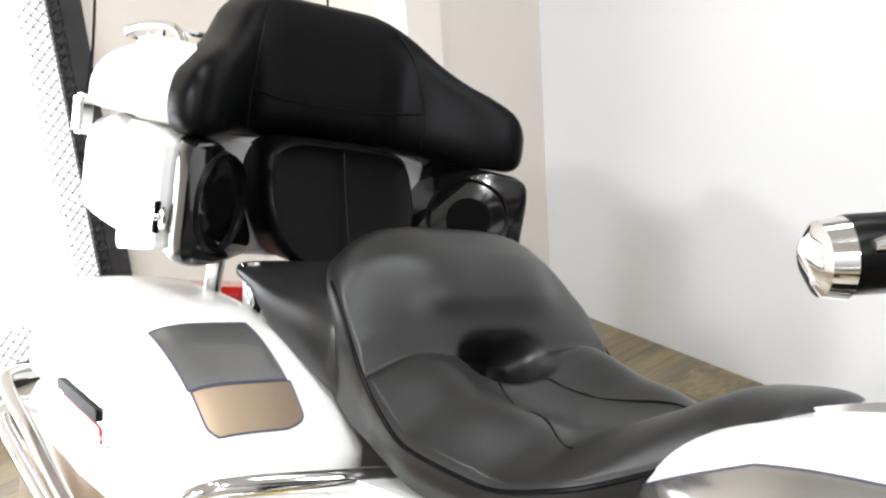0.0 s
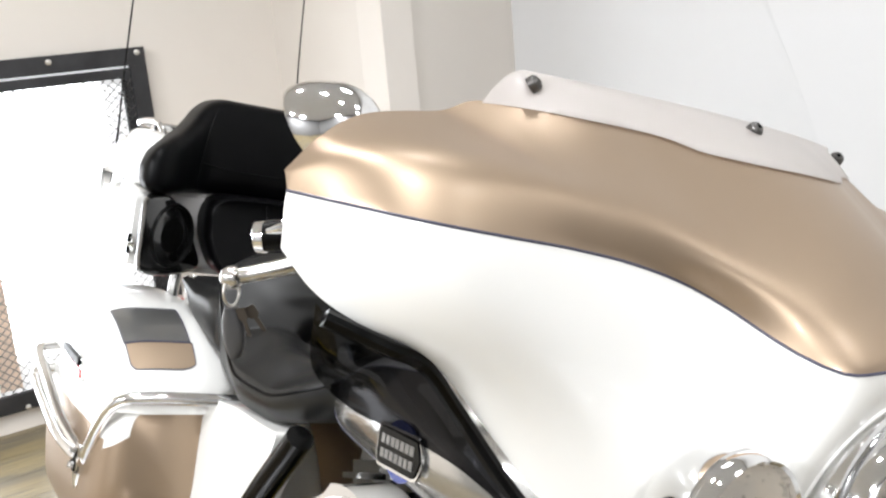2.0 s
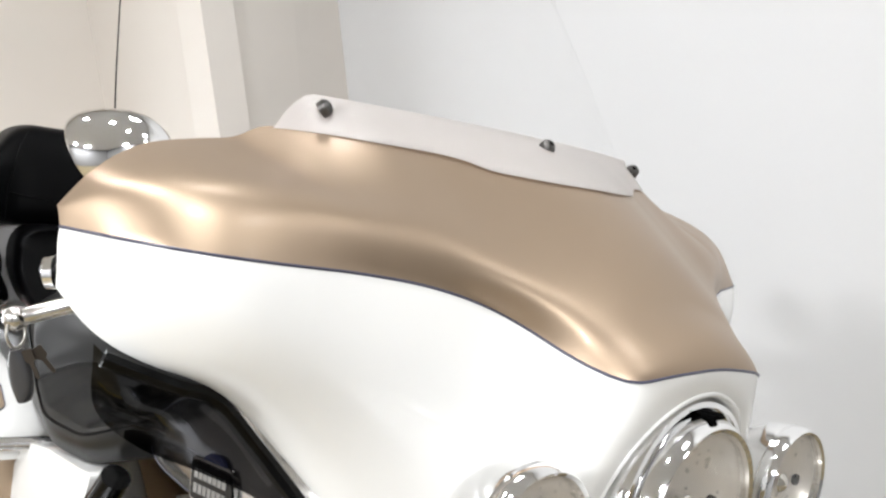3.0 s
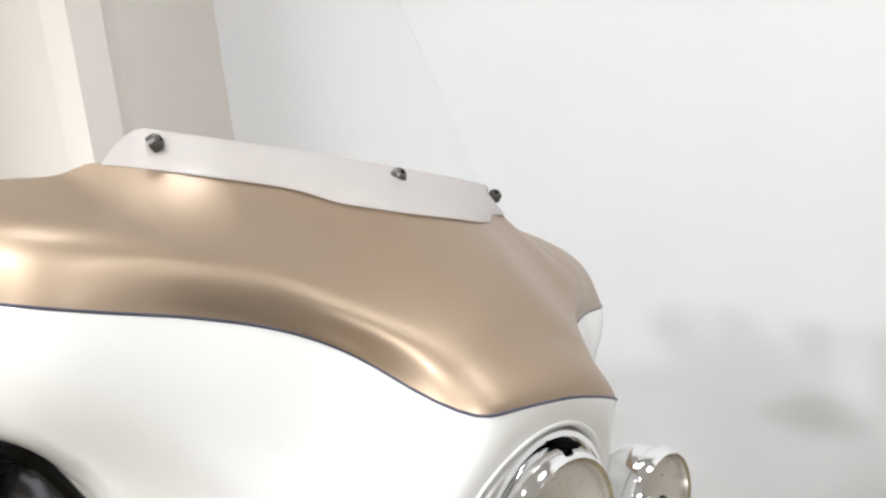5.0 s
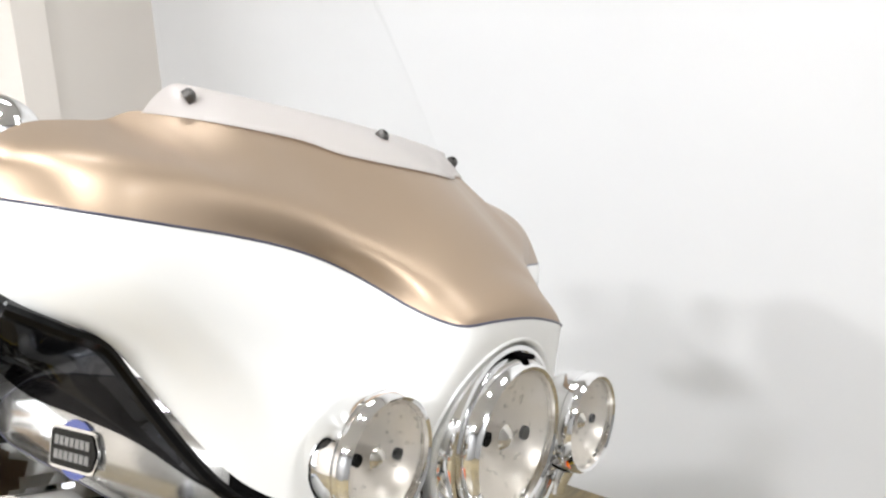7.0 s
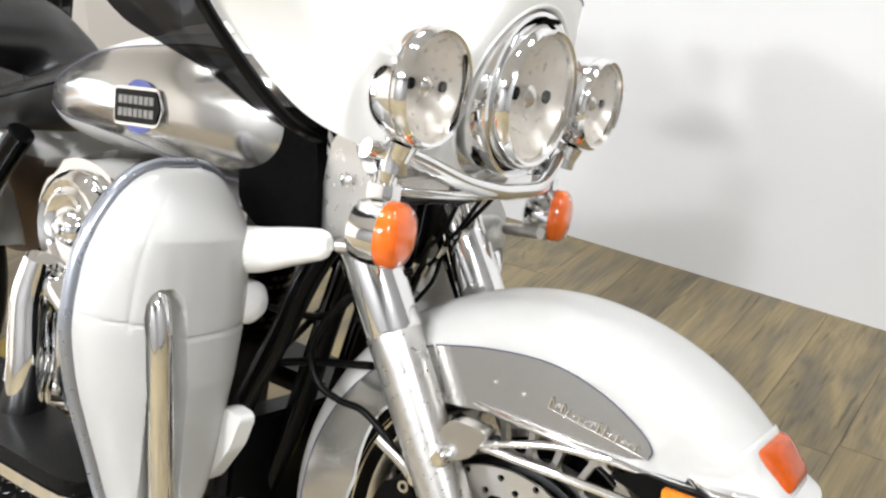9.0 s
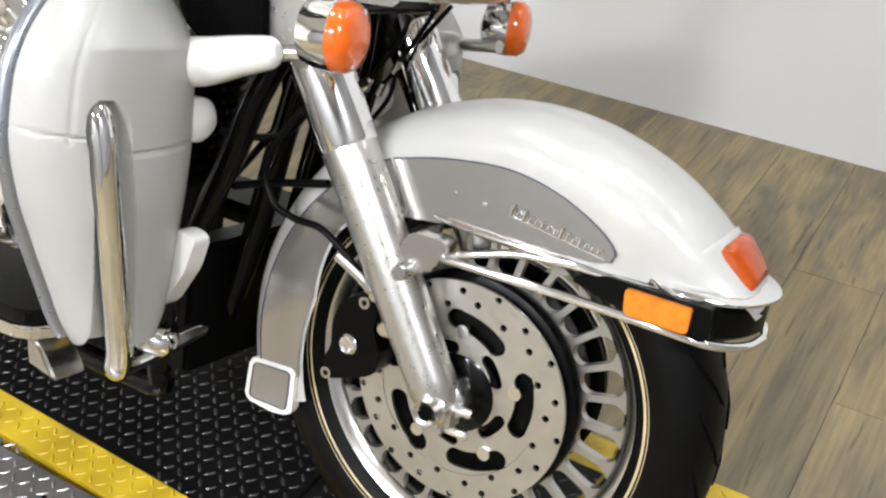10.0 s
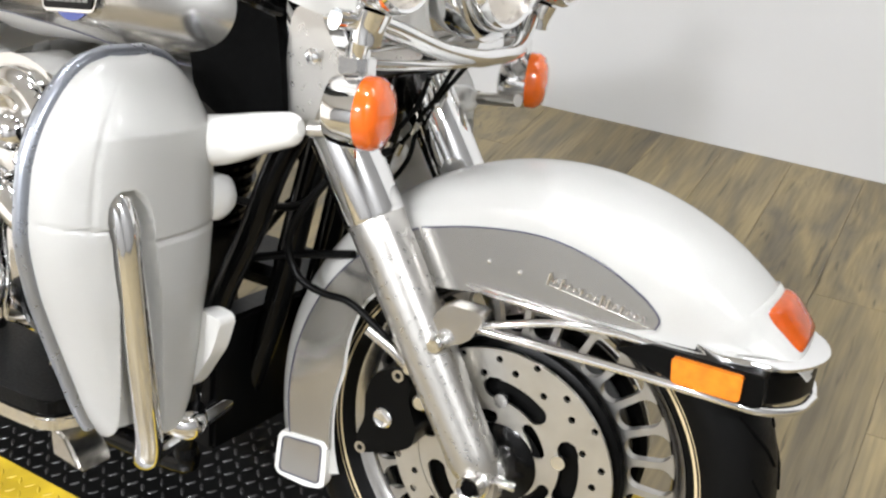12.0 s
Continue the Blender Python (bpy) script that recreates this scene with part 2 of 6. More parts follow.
wall("wall_near", (-3.28, -4.4), (2.6, -4.4), FLOOR_Z, CEIL_Z, -0.12, GREYW, "plain grey painted wall")
tagged(part("ceiling", box(-3.5, -4.6, CEIL_Z, 2.8, 2.2, CEIL_Z + 0.1), CEIL, smooth=0), "plain white painted ceiling", "ceiling", kind="structure")
floor_slab = tagged(part("floor", box(-3.5, -4.6, FLOOR_Z - 0.12, 2.8, 2.2, FLOOR_Z - 0.004), DARK, smooth=0), "wood-look plank floor in grey and tan", "floor", kind="structure")

# ---- the motorcycle: front end ----
bike = thing("motorcycle", "white and champagne touring motorcycle leaning on its stand", "motorcycle")


def piece(name, bm, mats, label="", parent=None, frame_=None, smooth=40):
    """A part of the motorcycle, in the fork's or the body's own axes."""
    if parent is None:
        return part(name, bm, mats, bike, label, at=frame_ or FORK, smooth=smooth)
    return part(name, bm, mats, parent, label, smooth=smooth)


def mirror(pts):
    return [(x, -y, z) for x, y, z in pts]


HUB = Vector((0.005, 0, 0.3225))


def polar(r, deg, y):
    return Vector((HUB.x + r * math.cos(radians(deg)), y, HUB.z + r * math.sin(radians(deg))))


AXLE = Matrix.Translation(HUB) @ Matrix.Rotation(radians(90), 4, "Z")  # local x runs along the axle to the left


def front_wheel():
    rim = lathe([(-0.030, 0.205), (-0.040, 0.212), (-0.046, 0.2235), (-0.041, 0.226), (-0.034, 0.216), (0.034, 0.216), (0.041, 0.226), (0.046, 0.2235), (0.040, 0.212), (0.030, 0.205), (0.012, 0.198), (-0.012, 0.198)], 96, AXLE, closed=True)
    wheel = piece("front_wheel", rim, SATIN, "cast multi-spoke wheel with a machined rim")
    prof = [(-0.040, 0.222), (-0.056, 0.236), (-0.063, 0.254), (-0.0640, 0.270), (-0.059, 0.286), (-0.048, 0.300), (-0.028, 0.311), (0, 0.315)]
    prof = prof + [(-a, r) for a, r in prof[-2::-1]]
    piece("tyre", lathe(prof, 120, AXLE), RUBBER, "black road tyre with thin cream sidewall lines", wheel, smooth=60)
    # grooves of the tread, slanting from the shoulder
    bm = bmesh.new()
    for k in range(26):
        for side in (-1, 1):
            a0 = 360 / 26 * (k + (0.5 if side > 0 else 0))
            pts = []
            for j, (lat, rr) in enumerate(((0.010, 0.3147), (0.026, 0.3120), (0.040, 0.3055), (0.050, 0.2985))):
                pts.append(polar(rr, a0 + j * 4.6, side * lat))
            tube(pts, [0.0016, 0.0022, 0.0022, 0.0012], 6, 7, bm)
    piece("tread_groove", bm, DARK, "", wheel)
    for side in (-1, 1):
        for rr, ww in ((0.2385, 0.0016), (0.2435, 0.0005)):
            lat = 0.0572 if rr < 0.241 else 0.0590
            piece("sidewall_line", lathe([(side * (lat + 0.0012 + ww * math.cos(a)), rr + ww * math.sin(a)) for a in (0, 1.57, 3.14, 4.71)], 96, AXLE, closed=True), CREAM, "", wheel)
    hub = lathe([(-0.052, 0.0), (-0.052, 0.030), (-0.046, 0.034), (-0.040, 0.050), (-0.030, 0.056), (0.030, 0.056), (0.040, 0.050), (0.052, 0.030), (0.052, 0.0)], 40, AXLE)
    piece("hub", hub, SATIN, "", wheel)
    me = link_mesh("spoke", spoke_mesh(), SPOKE, 40)
    for k in range(SPOKES):
        ob = part("spoke", me, None, wheel)
        ob.matrix_basis = Matrix.Translation(HUB) @ Matrix.Rotation(2 * math.pi * k / SPOKES, 4, "Y") @ Matrix.Translation(-HUB)
    piece("inner_web", lathe([(-0.028, 0.05), (-0.028, 0.1405), (0.028, 0.1405), (0.028, 0.05)], 60, AXLE, closed=True), GLOSS, "", wheel)
    for side in (-1, 1):
        piece("tone_ring", lathe([(side * 0.036, 0.03), (side * 0.036, 0.146), (side * 0.044, 0.152), (side * 0.052, 0.150), (side * 0.056, 0.140), (side * 0.058, 0.03)], 64, AXLE, closed=True), BLACK, "black ring behind the brake disc", wheel)
        disc = piece("brake_disc", brake_disc(side), STEEL, "drilled steel brake disc", wheel, smooth=30)
        piece("disc_carrier", lathe([(side * 0.069, 0.028), (side * 0.069, 0.058), (side * 0.076, 0.048), (side * 0.079, 0.028)], 40, AXLE, closed=True), GLOSS, "", wheel, smooth=30)
        piece("carrier_plate", disc_carrier(side), STEEL, "steel carrier plate with curved slots", wheel, smooth=30)
        for k in range(5):
            p = polar(0.083, 72 * k + 20, side * 0.076)
            piece("disc_bolt", lathe([(-0.006, 0), (-0.006, 0.0075), (-0.002, 0.009), (0.002, 0.009), (0.002, 0)], 12, Matrix.Translation(p) @ Matrix.Rotation(radians(90 * 1), 4, "Z") @ Matrix.Scale(side, 4, (1, 0, 0))), CHROME, "", wheel)
    ax = lathe([(-0.148, 0.0), (-0.148, 0.011), (-0.152, 0.016), (-0.138, 0.0165), (-0.135, 0.0195), (-0.112, 0.020), (-0.108, 0.028), (-0.090, 0.028), (0.112, 0.020), (0.14, 0.018), (0.14, 0)], 24, AXLE)
    piece("axle", ax, SATIN, "", wheel)
    piece("axle_socket", lathe([(-0.1525, 0.0), (-0.1525, 0.0095), (-0.150, 0.0095), (-0.150, 0.0)], 6, AXLE), DARK, "", wheel)
    return wheel


def brake_disc(side):
    bm = bmesh.new()
    rows = ((0.110, 0.1285), (0.1285, 0.1463))
    count, y0, y1 = 36, side * 0.0695, side * 0.0745
    for j, (ra, rb) in enumerate(rows):
        for k in range(count):
            a0, a1 = 360 / count * k, 360 / count * (k + 1)
            am, rm = (a0 + a1) / 2, (ra + rb) / 2
            bound = [(ra, a0), (ra, am), (ra, a1), (rm, a1), (rb, a1), (rb, am), (rb, a0), (rm, a0)]
            hole = (k + j) % 2 == 0
            hr, shift = 0.0046, (0.004 if (k // 2) % 2 else -0.003) * (1 if j else -1)
            rings = []
            for y in (y0, y1):
                outer = [bm.verts.new(polar(r, a, y)) for r, a in bound]
                inner = []
                if hole:
                    c = polar(rm + shift, am, y)
                    for r, a in bound:
                        d = polar(r, a, y) - c
                        inner.append(bm.verts.new(c + d.normalized() * hr))
                    for i in range(8):
                        bm.faces.new((outer[i], outer[(i + 1) % 8], inner[(i + 1) % 8], inner[i]))
                else:
                    bm.faces.new(outer)
                rings.append((outer, inner))
            if hole:
                for i in range(8):
                    bm.faces.new((rings[0][1][i], rings[0][1][(i + 1) % 8], rings[1][1][(i + 1) % 8], rings[1][1][i]))
            edge = ((0, 1), (1, 2)) if j == 0 else ((4, 5), (5, 6))
            for i, h in edge:
                bm.faces.new((rings[0][0][i], rings[0][0][h], rings[1][0][h], rings[1][0][i]))
    bmesh.ops.remove_doubles(bm, verts=bm.verts, dist=1e-5)
    return bm


def pierced(radii, angles, gap, y0, y1):
    """A flat plate in polar steps round the axle, with the openings where gap(r, deg) < 0 cut to a clean edge; walls close its thickness."""
    bm = bmesh.new()
    whole = angles[-1] - angles[0] > 359
    cols = len(angles) - 1 if whole else len(angles)
    keep = {(i, k): gap((radii[i] + radii[i + 1]) / 2, (angles[k] + angles[k + 1]) / 2) > 0 for i in range(len(radii) - 1) for k in range(len(angles) - 1)}
    corner = lambda k: k % cols if whole else k
    use = collections.Counter()
    for (i, k), ok in keep.items():
        if ok:
            for v in ((i, k), (i + 1, k), (i, corner(k + 1)), (i + 1, corner(k + 1))):
                use[v] += 1
    spot = {}
    for (i, k), n in use.items():
        r, deg = radii[i], angles[k]
        if n < 4 and 0 < i < len(radii) - 1:
            for _ in range(3):
                d, h = gap(r, deg), 1e-4
                gr, ga = (gap(r + h, deg) - d) / h, (gap(r, deg + 0.01) - d) / (0.01 * math.pi / 180 * r)
                q = max(0.2, gr * gr + ga * ga)
                r, deg = r - d * gr / q, deg - d * ga / q / r * 180 / math.pi
        spot[i, k] = (r, deg)
    sheets = [{v: bm.verts.new(polar(r, deg, y)) for v, (r, deg) in spot.items()} for y in (y0, y1)]
    edges = collections.Counter()
    for (i, k), ok in keep.items():
        if ok:
            loop = [(i, k), (i, corner(k + 1)), (i + 1, corner(k + 1)), (i + 1, k)]
            for sh in sheets:
                bm.faces.new([sh[v] for v in loop])
            for p, q in zip(loop, loop[1:] + loop[:1]):
                edges[tuple(sorted((p, q)))] += 1
    for (p, q), n in edges.items():
        if n == 1:
            bm.faces.new((sheets[0][p], sheets[0][q], sheets[1][q], sheets[1][p]))
    return bm


def disc_carrier(side):
    """The plate inside the disc, with two rings of five curved slots."""
    def gap(r, deg):
        out = 1.0
        for mid, span, half, turn in ((0.0925, 19, 0.0125, 8), (0.0620, 13, 0.0080, 44)):
            d = (deg - turn + 36) % 72 - 36
            along = max(0.0, abs(d) - span) * math.pi / 180 * mid
            out = min(out, math.hypot(along, r - mid - 0.00022 * max(-span, min(span, d))) - half)
        return out
    return pierced(np.linspace(0.028, 0.1095, 26), np.linspace(0, 360, 181), gap, side * 0.0695, side * 0.0735)


SPOKES = 28


def spoke_mesh():
    """One spoke of the casting: the web between two rounded openings."""
    pitch = 360 / SPOKES

    def gap(r, deg):
        rad = (abs(deg) - pitch / 2) * math.pi / 180 * r
        half = 0.0156 + 0.12 * (r - 0.176)
        return math.hypot(min(0.0, r - 0.163) + max(0.0, r - 0.188), rad) - half
    return pierced(np.linspace(0.140, 0.2065, 28), np.linspace(-pitch / 2, pitch / 2, 25), gap, -0.032, -0.020)


front_wheel()


# fork: lower sliders, chrome covers and the bridge between them
FORK_LOW, FORK_TOP = Vector((0.004, 0, 0.318)), Vector((-0.300, 0, 0.822))


def fork_leg(side):
    d = (FORK_TOP - FORK_LOW).normalized()
    off = Vector((0, side * 0.112, 0))
    at = lambda s: FORK_LOW + d * s + off
    leg = piece("fork_slider", tube([at(0.0), at(0.02), at(0.035), at(0.05), at(0.12), at(0.30), at(0.335), at(0.34)], [0.024, 0.030, 0.0315, 0.0310, 0.0325, 0.0345, 0.0355, 0.034], 28, smooth=False), SLIDER, "polished aluminium fork slider")
    piece("axle_clamp", box(-0.024, side * 0.112 - 0.022, 0.288, 0.026, side * 0.112 + 0.022, 0.334, 0.010), SLIDER, "", leg)
    for z in (0.298, 0.328):
        p = Vector((0.040, side * 0.115, z - 0.004))
        piece("clamp_bolt", lathe([(-0.02, 0), (-0.02, 0.006), (0.006, 0.006), (0.009, 0.004), (0.009, 0)], 10, Matrix.Translation(p)), CHROME, "", leg)
    cover = piece("fork_cover", tube([at(0.333), at(0.337), at(0.45), at(0.60)], [0.036, 0.0375, 0.0375, 0.0375], 28, smooth=False), CHROME, "chrome fork tube cover")
    # fender bracket on the slider
    p = at(0.185)
    piece("fender_bracket", prism(round_poly([(p.x + 0.012, p.z - 0.01), (p.x + 0.065, p.z + 0.012), (p.x + 0.085, p.z + 0.052), (p.x + 0.030, p.z + 0.052), (p.x + 0.012, p.z + 0.020)], 0.012), side * 0.100, side * 0.126, "y", 0.004), SATIN, "", leg)
    q = Vector((p.x + 0.030, side * 0.118, p.z + 0.004))
    piece("bracket_bolt", lathe([(-0.02, 0), (-0.02, 0.010), (0.0, 0.012), (0.022, 0.011), (0.026, 0.008), (0.026, 0)], 14, Matrix.Translation(q) @ Matrix.Rotation(radians(90 * side), 4, "Z")), CHROME, "", leg)


for side in (-1, 1):
    fork_leg(side)

# calipers behind the legs
def caliper(side):
    y0, y1 = side * 0.050, side * 0.118
    out = [(-0.150, 0.412), (-0.118, 0.430), (-0.098, 0.416), (-0.100, 0.385), (-0.085, 0.352), (-0.092, 0.326), (-0.120, 0.312), (-0.165, 0.296), (-0.172, 0.318), (-0.160, 0.345), (-0.162, 0.380)]
    c = piece("brake_caliper", prism(round_poly(out, 0.010), min(y0, y1), max(y0, y1), "y", 0.006), BLACK, "black brake caliper with a polished round badge")
    m = lambda x, z, y: Matrix.Translation((x, side * y, z)) @ Matrix.Rotation(radians(90 * side), 4, "Z")
    piece("badge", lathe([(-0.004, 0), (-0.004, 0.0135), (0.003, 0.0135), (0.005, 0.0115), (0.004, 0.010), (0.0045, 0)], 24, m(-0.133, 0.356, 0.118)), CHROME, "", c)
    for x, z in ((-0.116, 0.418), (-0.162, 0.306)):
        piece("caliper_pin", lathe([(-0.004, 0), (-0.004, 0.008), (0.003, 0.008), (0.003, 0.004), (-0.001, 0.004), (-0.001, 0)], 16, m(x, z, 0.118)), SATIN, "", c)
    for x, z in ((-0.098, 0.436), (-0.080, 0.396)):
        piece("mount_bolt", lathe([(-0.01, 0), (-0.01, 0.011), (0.008, 0.011), (0.011, 0.008), (0.011, 0)], 16, m(x, z, 0.118)), CHROME, "", c)


for side in (-1, 1):
    caliper(side)
# brake hose
hose = piece("brake_hose", tube([(-0.170, -0.085, 0.680), (-0.2175, -0.120, 0.651), (-0.262, -0.130, 0.595), (-0.279, -0.130, 0.550), (-0.262, -0.130, 0.512), (-0.225, -0.130, 0.4995), (-0.186, -0.130, 0.498), (-0.148, -0.130, 0.478), (-0.108, -0.118, 0.435)], 0.0048, 10, 80), BLACK, "black rubber brake hose")
piece("hose_end", tube([(-0.155, -0.134, 0.473), (-0.125, -0.125, 0.452), (-0.105, -0.118, 0.432)], 0.0068, 10), SATIN, "", hose)


# front fender
def fender_top(a):
    return float(np.interp(a, (20, 36, 45, 60, 90, 120, 150, 180, 206), (0.372, 0.380, 0.380, 0.374, 0.362, 0.350, 0.345, 0.345, 0.350)))


def fender_low(a):
    if a < 100:
        return max(0.205, min(fender_top(a) - 0.004, (0.533 - 0.32) / max(0.05, math.sin(radians(a)))))
    return float(np.interp(a, (100, 112, 125, 140, 165, 206), (0.218, 0.235, 0.250, 0.250, 0.224, 0.240)))


def fender_half(a):
    return float(np.interp(a, (30, 33, 37, 44, 55, 150, 206), (0.028, 0.048, 0.064, 0.078, 0.088, 0.088, 0.082)))


def fender():
    bm = bmesh.new()
    rings = []
    for i in range(81):
        a = 31 + (203 - 31) * i / 80
        rt, ri, hw = fender_top(a), fender_low(a), fender_half(a)
        half, k = [], 10
        rs = max(rt - 0.062, ri)
        for j in range(5):
            half.append((ri + (rs - ri) * j / 5, hw))
        for j in range(k + 1):
            t = j / k * math.pi / 2
            half.append((rs + (rt - rs) * math.sin(t) ** 0.9, hw * math.cos(t) ** 0.75))
        ring = [polar(r, a, -y) for r, y in half] + [polar(r, a, y) for r, y in half[-2::-1]]
        rings.append(ring)
    skin(rings, bm, closed=False)
    bmesh.ops.solidify(bm, geom=bm.faces[:], thickness=0.003)
    f = piece("front_fender", bm, WHITE, "white valanced front fender with a pewter side panel", smooth=50)
    for side in (-1, 1):
        y0, y1 = side * 0.0878, side * 0.0896
        top = [(-0.118, 0.598), (-0.045, 0.6145), (0.033, 0.621), (0.097, 0.609), (0.150, 0.584), (0.174, 0.563), (0.172, 0.549)]
        low = [(0.150, 0.543), (0.06, 0.5395), (-0.03, 0.5375), (-0.095, 0.530)]
        front = smooth_poly(top, 28, False) + low
        piece("fender_panel", prism(front, min(y0, y1), max(y0, y1)), GREY, "pewter side panel", f)
        piece("panel_pinstripe", tube([(x, side * 0.0898, z) for x, z in smooth_poly(top, 28, False)], 0.0011, 6, 60), LINE, "", f)
        back = [polar(0.302, a, 0) for a in range(115, 196, 5)]
        inner = [polar(fender_low(a) + 0.004, a, 0) for a in range(194, 113, -5)]
        piece("fender_panel", prism([(p.x, p.z) for p in back + inner], min(y0, y1), max(y0, y1)), GREY, "pewter side panel", f)
        piece("panel_pinstripe", tube([(p.x, side * 0.0898, p.z) for p in back], 0.0011, 6, 60), LINE, "", f)
        # chrome trim along the lower edge, and its lower rail
        trim = [(-0.052, 0.5435), (-0.02, 0.541), (0.08, 0.537), (0.20, 0.531), (0.262, 0.528)]
        yy = [0.0905, 0.0925, 0.0925, 0.088, 0.078]
        piece("fender_trim", tube([(x, side * y, z) for (x, z), y in zip(trim, yy)], [0.0015, 0.0045, 0.0055, 0.0055, 0.006], 10, 40), CHROME, "chrome trim strip", f)
        for x, z in ((-0.027, 0.578), (0.012, 0.574), (-0.145, 0.525)):
            piece("rivet", lathe([(0, 0), (0, 0.0034), (0.0018, 0.0024), (0.0024, 0)], 12, Matrix.Translation((x, side * 0.0892, z)) @ Matrix.Rotation(radians(90 * side), 4, "Z")), CHROME, "", f)
        # script badge as a line of small chrome strokes
        bm = bmesh.new()
        for k in range(15):
            x, z = 0.046 + 0.0078 * k, 0.5758 - 0.0013 * k
            h = (0.014, 0.005, 0.012, 0.006, 0.004, 0.007, 0.004, 0.005, 0.013, 0.011, 0.005, 0.009, 0.005, 0.004, 0.006)[k]
            tube([(x, side * 0.0908, z - h * 0.5), (x + 0.003, side * 0.0912, z + h * 0.6), (x + 0.0058, side * 0.0908, z - h * 0.2)], 0.0013, 6, 6, bm)
        tube([(0.046, side * 0.0906, 0.569), (0.165, side * 0.0906, 0.550)], 0.0007, 6, 6, bm)
        piece("script_badge", bm, SATIN, "raised chrome script badge", f)
        # white end of the fender with a set-in panel
        end = round_poly([(-0.309, 0.268), (-0.231, 0.274), (-0.231, 0.204), (-0.262, 0.197), (-0.315, 0.201)], 0.010)
        piece("fender_end", prism(end, min(side * 0.076, side * 0.0915), max(side * 0.076, side * 0.0915), "y", 0.003), WHITE, "", f)
        inset = round_poly([(-0.301, 0.262), (-0.238, 0.268), (-0.240, 0.209), (-0.305, 0.208)], 0.008)
        piece("fender_end_panel", prism(inset, min(side * 0.0917, side * 0.0930), max(side * 0.0917, side * 0.0930)), GREY, "", f)
        piece("panel_pinstripe", tube([(x, side * 0.0932, z) for x, z in inset + inset[:1]], 0.0011, 6, smooth=False), LINE, "", f)
    # nose: chrome cap, amber tip lamp, black bumper with rails
    for side in (-1, 1):
        s = side
        piece("marker_body", prism(round_poly([(0.132, 0.520), (0.172, 0.536), (0.292, 0.534), (0.294, 0.498), (0.197, 0.503)], 0.006), min(s * 0.070, s * 0.098), max(s * 0.070, s * 0.098), "y", 0.005), BLACK, "black rubber bumper strip", f)
        piece("side_marker", prism(round_poly([(0.198, 0.531), (0.272, 0.530), (0.272, 0.502), (0.201, 0.503)], 0.004), min(s * 0.092, s * 0.1055), max(s * 0.092, s * 0.1055), "y", 0.003), AMBER2, "amber side marker lens", f)
        piece("bumper_rail", tube([(-0.048, s * 0.112, 0.503), (0.042, s * 0.109, 0.502), (0.142, s * 0.104, 0.501), (0.242, s * 0.098, 0.497), (0.290, s * 0.083, 0.490), (0.322, s * 0.045, 0.486), (0.332, 0, 0.485)], 0.0055, 10, 60), CHROME, "", f)
        piece("bumper_strut", tube([(-0.038, s * 0.112, 0.500), (0.012, s * 0.106, 0.516), (0.067, s * 0.098, 0.530), (0.132, s * 0.094, 0.535)], 0.005, 10, 24), CHROME, "", f)
    nose = [(-0.088, 0.228), (-0.082, 0.260), (-0.066, 0.290), (-0.036, 0.310), (0, 0.318), (0.036, 0.310), (0.066, 0.290), (0.082, 0.260), (0.088, 0.228)]
    rail = spline([(x, y, 0) for y, x in nose], 44)
    for z0, z1, grow, mat, nm in ((0.491, 0.5285, 0.012, BLACK, "nose_bumper"), (0.5295, 0.5425, 0.022, CHROME, "nose_rail")):
        bm = bmesh.new()
        skin([[Vector((p.x + dx, p.y * (1 + dy), z)) for dx, dy, z in ((-0.014, -0.10, z0), (grow * 0.6, 0.02, z0 + 0.001), (grow, 0.04, z0 + 0.005), (grow, 0.04, z1 - 0.005), (grow * 0.6, 0.02, z1 - 0.001), (-0.014, -0.10, z1))] for p in rail], bm)
        piece(nm, bm, mat, "", f)
    # chrome cap and lamp follow the fender's own skin
    def crown(a, t):
        rt, ri, hw = fender_top(a), fender_low(a), fender_half(a)
        rs = max(rt - 0.062, ri)
        return rs + (rt - rs) * math.cos(t) ** 0.9, hw * math.sin(abs(t)) ** 0.75 * (1 if t > 0 else -1)
    for nm, a0, a1, t1, grow, mat, lab in (("nose_cap", 32, 45.6, 1.30, 0.0030, WHITE, "white nose cap"), ("nose_lamp", 35.5, 44.5, 0.62, 0.0125, AMBER, "orange lamp on the fender nose")):
        rings = []
        for i in range(15):
            a = a0 + (a1 - a0) * i / 14
            row = []
            for t in np.linspace(-t1, t1, 25):
                r, y = crown(a, t)
                g = grow * (1 if nm == "nose_cap" else max(0.1, 1 - (2 * i / 14 - 1) ** 6) * max(0.15, 1 - abs(t / t1) ** 5))
                row.append(polar(r + g, a, y * (1 + 0.03 * (nm == "nose_cap"))))
            rings.append(row)
        bm = skin(rings, closed=False)
        bmesh.ops.solidify(bm, geom=bm.faces[:], thickness=0.002)
        piece(nm, bm, mat, lab, f, smooth=60)


fender()


# ---- fairing ----
# stations from the middle plane out to the wing's tip, and the curves that cross them, each as (x, z)
FY = (0, 0.05, 0.095, 0.118, 0.14, 0.17, 0.215, 0.26, 0.285, 0.31, 0.3584, 0.4032, 0.4434, 0.4724, 0.49)
F_TOP = ((-0.2430, 1.2030), (-0.2500, 1.2030), (-0.2700, 1.2048), (-0.2830, 1.2060), (-0.3000, 1.2130), (-0.3180, 1.2165), (-0.3350, 1.2175), (-0.3800, 1.2200), (-0.4180, 1.2205), (-0.4300, 1.2055), (-0.4252, 1.1970), (-0.4135, 1.1880), (-0.3913, 1.1730), (-0.3731, 1.1560), (-0.3850, 1.1280))
